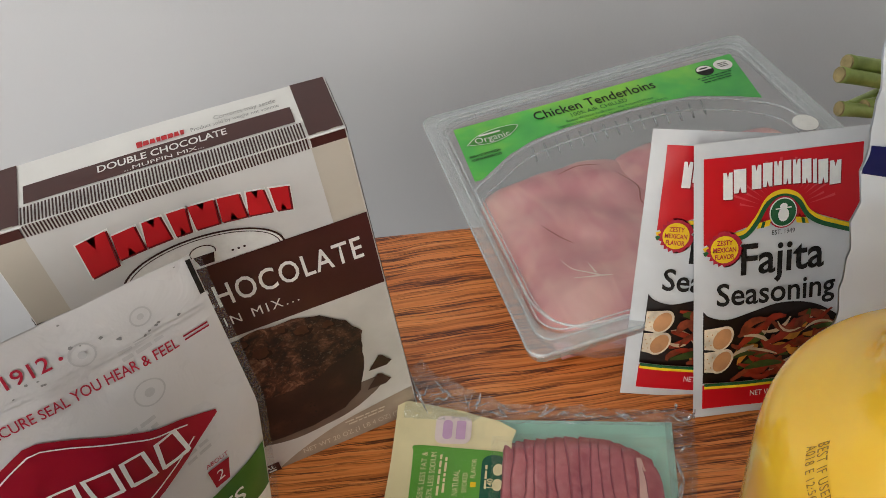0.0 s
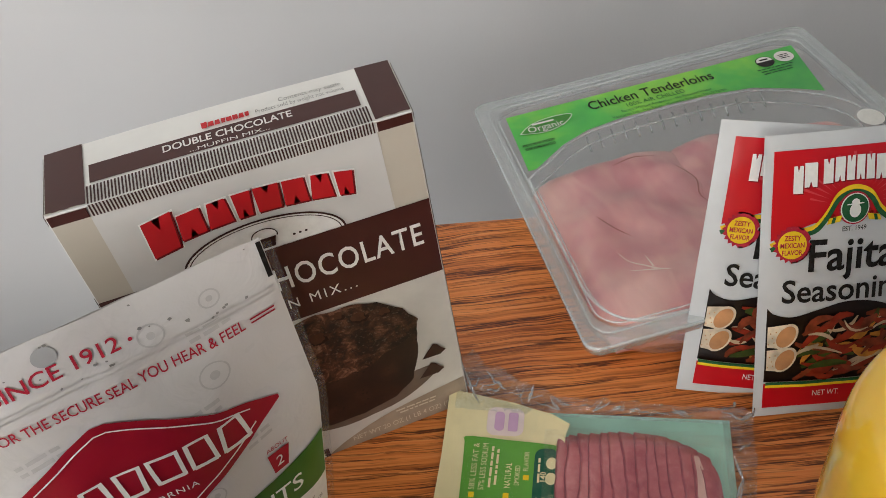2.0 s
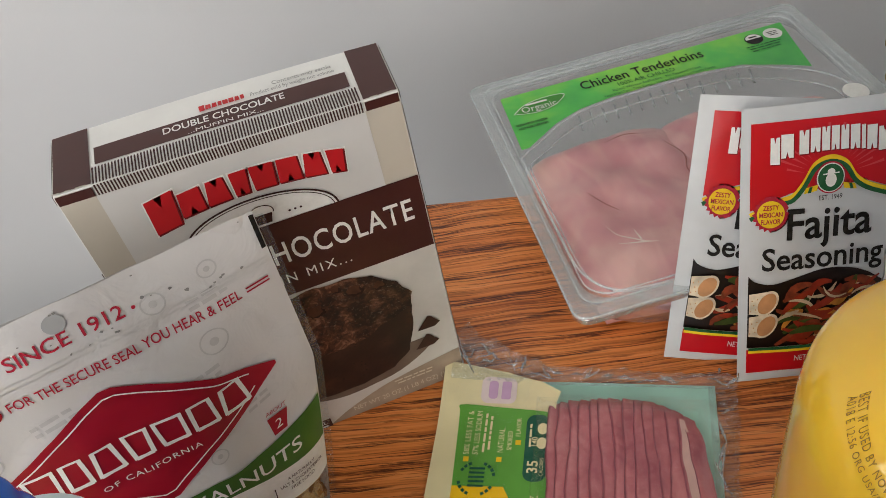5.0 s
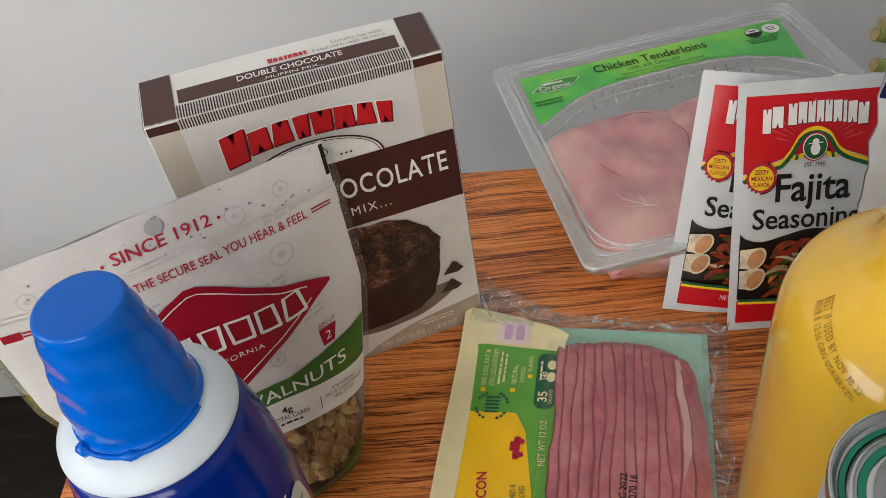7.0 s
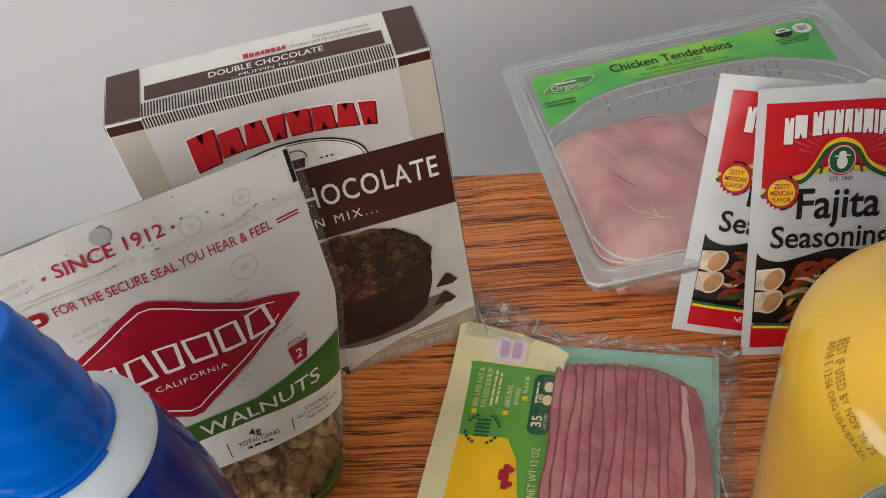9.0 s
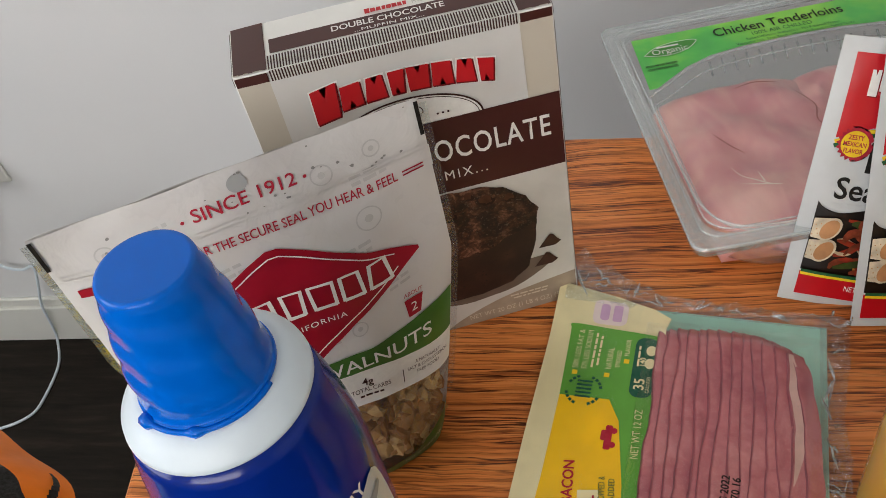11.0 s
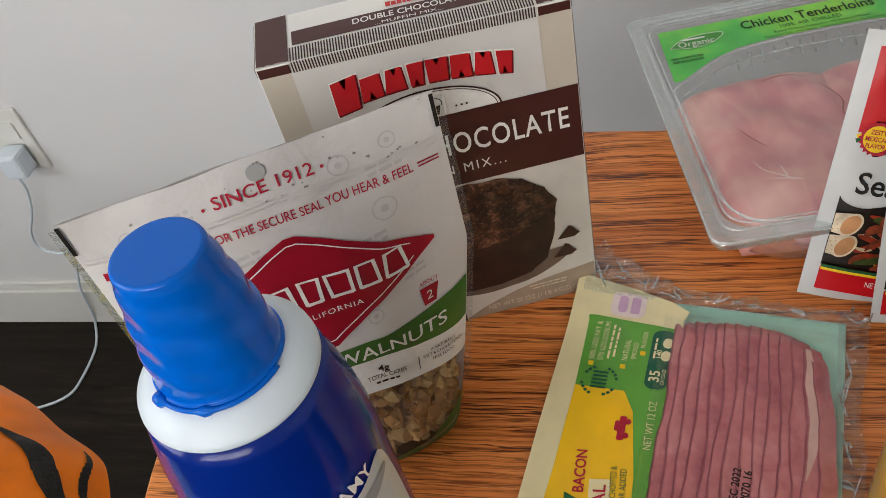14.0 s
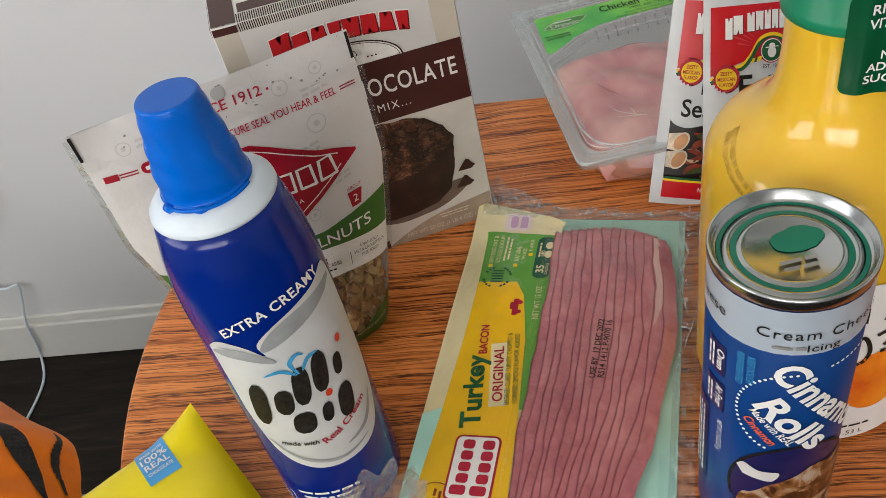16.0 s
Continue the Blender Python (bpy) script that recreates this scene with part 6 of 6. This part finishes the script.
    decal("net_weight", ob, "white", words("NET WT.", 0.0046, 0.034 * k, 0.0125, width=0.013 * k), sp, 0.0010, g)
    return ob


sachet((0.1250, -0.0740, 0.003), (0.0800, -0.0240, -0.005), (0.0245, 0.0515, 0.128), 0.084, 0.1437, 1.0, 0.0005)
sachet((0.1005, -0.0430, 0.003), (0.0750, -0.0330, -0.003), (0.0405, 0.0410, 0.131), 0.084, 0.1440, 2.3, 0.0038)

# ---- candy bag ----
M["candy"] = printed("yellow_candy_film", "E9D40A", 0.24, 0.06, 20, 0.15)
M["candy_blue"] = printed("light_blue_print", "4A9FD8", 0.3, 0.05)
CO, CA, CB = Vector((-0.2236, -0.1066, 0.0)), Vector((-0.915, -0.404, 0)).normalized(), Vector((0.404, -0.915, 0)).normalized()
candy = thing("candy_bag", CO + CA * 0.05 + CB * 0.08, "bright yellow plastic candy bag with blue patch", "candy bag")


def candy_point(a, b, h=0.0, face=1):
    s, t = a / 0.105, b / 0.17
    e = max(0, (1 - abs(2 * s - 1) ** 3) * (1 - abs(2 * t - 1) ** 3))
    mid = 0.028 - 0.010 * t + 0.0015 * nz(a, b, 0.4, 40)
    z = mid + face * (0.013 * e ** 0.6) - 0.013
    if face < 0:
        z = max(z - 0.012 * e, 0.0012 if s < 0.55 else -1)
    return CO + CA * a + CB * b + Vector((0, 0, max(z, 0.0012) + h + (0.012 * max(0, 1 - math.hypot(a, b) / 0.03))))


part("front_film", grid(lambda s, t: candy_point(0.105 * s, 0.17 * t), 28, 40), "candy", candy, smooth=True)
part("back_film", grid(lambda s, t: candy_point(0.105 * s, 0.17 * t, -0.0004, -1), 28, 40), "candy", candy, smooth=True)
CM = lambda x, y, h=0.0: candy_point(x, y, h)
bpatch = decal("blue_patch", candy, "candy_blue", [(0.0240, 0.0015), (0.0430, 0.0015), (0.0430, 0.0335), (0.0240, 0.0335)], CM, 0.0005, 0.006)


def candy_text(body, size, x, y, width):
    bm = words(body, size, 0, 0, bold=0.015, width=width)
    for v in bm.verts:
        v.co = (x - v.co.x, y - v.co.y, 0)
    return bm


decal("patch_text", bpatch, "white", joined(candy_text("MADE WITH", 0.0038, 0.0335, 0.0085, 0.014), candy_text("100%", 0.0075, 0.0335, 0.0140, 0.016), candy_text("REAL", 0.0070, 0.0335, 0.0205, 0.015), candy_text("CHOCOLATE", 0.0036, 0.0335, 0.0262, 0.015)), CM, 0.0010, 0.004)
decal("brand_mark", candy, "brown_ink", joined(*[poly([(x, y), (x + 0.004, y + 0.001), (x + 0.004, y + 0.011), (x, y + 0.010)]) for x, y in ((0.056, 0.030), (0.062, 0.026), (0.068, 0.031), (0.075, 0.029), (0.082, 0.032))]), CM, 0.0006, 0.006)

# ---- crumpled clear bag ----
M["crinkle"] = film("crinkled_clear_film", 0.10, 0.05, rough=0.08, wrinkle=1.0, scale=55)
crumple = thing("clear_plastic_bag", (-0.14, -0.23, 0), "crumpled clear plastic produce bag", "plastic bag")


def crumple_fn(s, t):
    a = 2 * math.pi * s
    z = 0.040 * t
    r = 0.027 * (1 - 0.35 * t) * (1 + 0.30 * math.sin(9 * a + 3 * t) * t + 0.25 * nz(math.cos(a), math.sin(a), t * 2, 2.4))
    return Vector((-0.142 + r * math.cos(a) + 0.018 * t, max(-0.230 + r * 0.72 * math.sin(a) + 0.012 * t, -0.30), 0.001 + z + 0.006 * nz(math.cos(a), math.sin(a), 5, 3.0) * t))


part("film_body", grid(crumple_fn, 90, 22), "crinkle", crumple, clear=True)

# ---- white bag with blue band, behind the juice ----
M["bag_white"] = printed("white_paper_bag", "D3D9E0", 0.4, 0.04, 18, 0.15)
M["bag_navy"] = printed("navy_band_print", "15205C", 0.36, 0.06)
wb = thing("white_food_bag", (0.22, -0.125, 0), "white food bag with a navy blue band", "food bag")


def bag_pt(s, t, face, h=0.0):
    w = 0.115
    x = 0.1665 - 0.0195 * t + s * w
    e = max(0, 1 - abs(2 * s - 1) ** 2.4) ** 0.8 * (1 - 0.75 * t ** 2)
    y = -0.112 - 0.10 * (s * 0.35) + 0.003 * nz(x, t, 0.3, 20)
    return Vector((x, y + face * ((0.022 if face < 0 else 0.010) * e + 0.0004 + h) + 0.0015 * nz(x, t * 0.2, face, 60) * e, 0.001 + 0.245 * t))


part("front_panel", grid(lambda s, t: bag_pt(s, t, -1), 24, 40), "bag_white", wb, smooth=True)
part("back_panel", grid(lambda s, t: bag_pt(s, t, 1), 24, 40), "bag_white", wb, smooth=True)
part("blue_band", grid(lambda s, t: bag_pt(s, 0.724 + 0.056 * t, -1, 0.0006), 24, 6), "bag_navy", wb, "navy blue printed band", smooth=True)

# ---- bunch of greens, cut ends towards the box ----
def stem_mat():
    n = Nodes("green_stem")
    v = n.coords()
    f = n.noise(v, 60, 4)
    col = n.ramp(f, [(0.3, rgb("6E7F35")), (0.6, rgb("93A255")), (0.8, rgb("B3B878"))])
    n.bump(f, 0.2, 0.002)
    return n.done(col, 0.45)


M["stem"] = stem_mat()
M["stem_end"] = printed("cut_stem_end", "9A8A5E", 0.6, 0.3, 150)
M["leaf"] = printed("dark_leaf", "35541F", 0.45, 0.35, 60, 0.4)
greens = thing("greens_bunch", (0.40, 0.02, 0), "bunch of leafy greens with cut pale green stems", "vegetable")
rnd = random.Random(12)
ends = [(0.2773, 0.018, 0.0822), (0.2805, 0.026, 0.0990), (0.2895, 0.031, 0.1010), (0.2935, 0.016, 0.0790), (0.3000, 0.010, 0.0730), (0.2870, 0.022, 0.0760)]
for i, q in enumerate(ends):
    a, b = Vector(q), Vector((0.40 + 0.01 * i, -0.01 + 0.012 * i, 0.016 + 0.004 * i))
    mid = a.lerp(b, 0.5) + Vector((0, 0, 0.004))
    path = smooth_path([tuple(a), tuple(a.lerp(mid, 0.5) + Vector((0, 0, 0.003))), tuple(mid), tuple(b)], 6)
    r0 = rnd.uniform(0.0036, 0.0050)
    part("stem", tube(path, lambda t, r0=r0: r0 * (1.06 if t < 0.04 else 1 - 0.3 * t), 10), "stem", greens, smooth=True)
    d = (Vector(path[0]) - Vector(path[1])).normalized()
    part("cut_end", tube([tuple(a + d * 0.0001), tuple(a + d * 0.0012)], r0 * 0.97, 10), "stem_end", greens)
for i in range(40):
    c = Vector((rnd.uniform(0.40, 0.50), rnd.uniform(-0.04, 0.07), rnd.uniform(0.006, 0.07)))
    eu = Euler((rnd.uniform(-0.7, 0.7), rnd.uniform(-0.7, 0.7), rnd.uniform(0, 6)))

    def leaf(s, t, c=c, eu=eu, k=rnd.uniform(0.03, 0.05), sd=i):
        w = math.sin(math.pi * min(0.98, 0.05 + t)) * 0.5
        p = Vector(((t - 0.5) * k, (s - 0.5) * k * w * 2, 0.006 * math.sin(3 * s + 5 * t + sd) + 0.003 * nz(s * 4, t * 4, sd)))
        p.rotate(eu)
        q = c + p
        q.z = max(q.z, 0.001)
        return q
    part("leaf", grid(leaf, 6, 8), "leaf", greens, smooth=True)

# ---- wall outlet, charger and cord ----
outlet = thing("wall_outlet", uv(-0.937, WALL_V, -0.30), "white wall outlet plate with a plugged-in charger", "outlet")
part("plate", block(-0.972, WALL_V - 0.006, -0.362, -0.902, WALL_V, -0.244, 0.0025, turn=1), "trim", outlet)
part("socket", block(-0.955, WALL_V - 0.009, -0.300, -0.919, WALL_V - 0.006, -0.268, 0.001, turn=1), "trim", outlet)
charger = thing("phone_charger", uv(-0.937, WALL_V - 0.03, -0.33), "small white plug-in charger", "charger")
part("plug_body", block(-0.957, WALL_V - 0.046, -0.352, -0.917, WALL_V - 0.0095, -0.306, 0.006, turn=1), "can_ring", charger, smooth=False)
pts = [tuple(uv(-0.950, WALL_V - 0.03, -0.352)), tuple(uv(-0.968, WALL_V - 0.015, -0.40)), tuple(uv(-0.990, WALL_V - 0.015, -0.45)), tuple(uv(-1.022, WALL_V - 0.015, -0.50)), tuple(uv(-1.026, WALL_V - 0.015, -0.538)), tuple(uv(-0.994, WALL_V - 0.015, -0.552)), tuple(uv(-0.966, WALL_V - 0.015, -0.545)), tuple(uv(-0.975, WALL_V - 0.018, -0.58)), tuple(uv(-1.000, WALL_V - 0.020, -0.64)), tuple(uv(-1.012, WALL_V - 0.020, -0.70)), (-0.791, 0.866, FLOOR + 0.004), (-0.782, 0.802, FLOOR + 0.003), (-0.799, 0.734, FLOOR + 0.003), (-0.82, 0.700, FLOOR + 0.003), (-0.871, 0.689, FLOOR + 0.003), (-0.95, 0.70, FLOOR + 0.003)]
part("cord", tube(smooth_path(pts, 10), 0.0026, 8), "can_ring", charger, "thin white cable", smooth=True)

# ---- chair with a teal seat, and an orange bag on it ----
M["orange"] = printed("orange_bag_film", "EE7A06", 0.42, 0.2, 12, 0.25, 0.2)
M["seat_teal"] = printed("teal_seat", "6F8F88", 0.5, 0.08)
M["dark_wood"] = printed("dark_chair_frame", "2A211B", 0.4, 0.2)
SX, SY, SZ = -0.56, 0.10, -0.315
chair = thing("side_chair", (SX, SY, FLOOR), "chair with a grey-teal seat beside the table", "chair")
part("seat", solid([uv(u, v) for u, v in round_rect(-0.86, -0.46, -0.40, -0.015, 0.04)], SZ - 0.03, SZ, 0.006), "seat_teal", chair)
for u, v in ((-0.82, -0.42), (-0.44, -0.42), (-0.82, -0.05), (-0.44, -0.05)):
    p = uv(u, v)
    part("leg", lathe(p.x, p.y, [(0.011, FLOOR), (0.015, SZ - 0.0305)], 16), "dark_wood", chair, smooth=True)

orange = thing("orange_bag", (-0.62, 0.12, SZ), "orange and black plastic bag lying on the chair", "plastic bag")
OUT = [(-0.436, 0.060), (-0.440, 0.115), (-0.453, 0.166), (-0.500, 0.215), (-0.560, 0.280), (-0.640, 0.330), (-0.740, 0.300), (-0.800, 0.180), (-0.780, 0.020), (-0.690, -0.080), (-0.560, -0.090), (-0.470, -0.030)]
RIM = smooth_path(OUT + [OUT[0]], 8)[:-1]


def orange_pt(s, t, h=0.0):
    """t: 0 at the rim, 1 at the middle."""
    x, y = RIM[int(round(s * len(RIM))) % len(RIM)]
    cx, cy = -0.62, 0.12
    k = 1 - t
    px, py = cx + (x - cx) * k, cy + (y - cy) * k
    z = -0.262 + 0.085 * (1 - k ** 2.6) ** 0.7 + 0.008 * nz(px, py, 0.2, 16) * (1 - k ** 4) + 0.004 * nz(px, py, 1.2, 45)
    return Vector((px, py, z + h))


part("upper_film", grid(lambda s, t: orange_pt(s, t), len(RIM), 14), "orange", orange, smooth=True)
part("lower_film", grid(lambda s, t: (lambda p: Vector((p.x, p.y, SZ + 0.001 + (p.z - SZ) * (1 - min(1, t * 6)) * 0.98)))(orange_pt(s, t * 0.9)), len(RIM), 14), "orange", orange, smooth=True)


def stripe(a0, a1, t0, t1, w):
    def fn(s, t):
        return orange_pt(a0 + (a1 - a0) * t + 0.0, t0 + (t1 - t0) * t + (s - 0.5) * w * math.sin(math.pi * (0.06 + 0.9 * t)) + 0.03 * math.sin(5 * t), 0.0015)
    return grid(fn, 3, 24)


part("black_stripe", stripe(0.02, 0.26, 0.10, 0.28, 0.10), "black", orange, "black printed stripe")
part("black_stripe", stripe(0.04, 0.18, 0.03, 0.07, 0.03), "black", orange, "black printed stripe")
part("black_stripe", stripe(0.95, 0.15, 0.42, 0.50, 0.10), "black", orange, "black printed stripe")
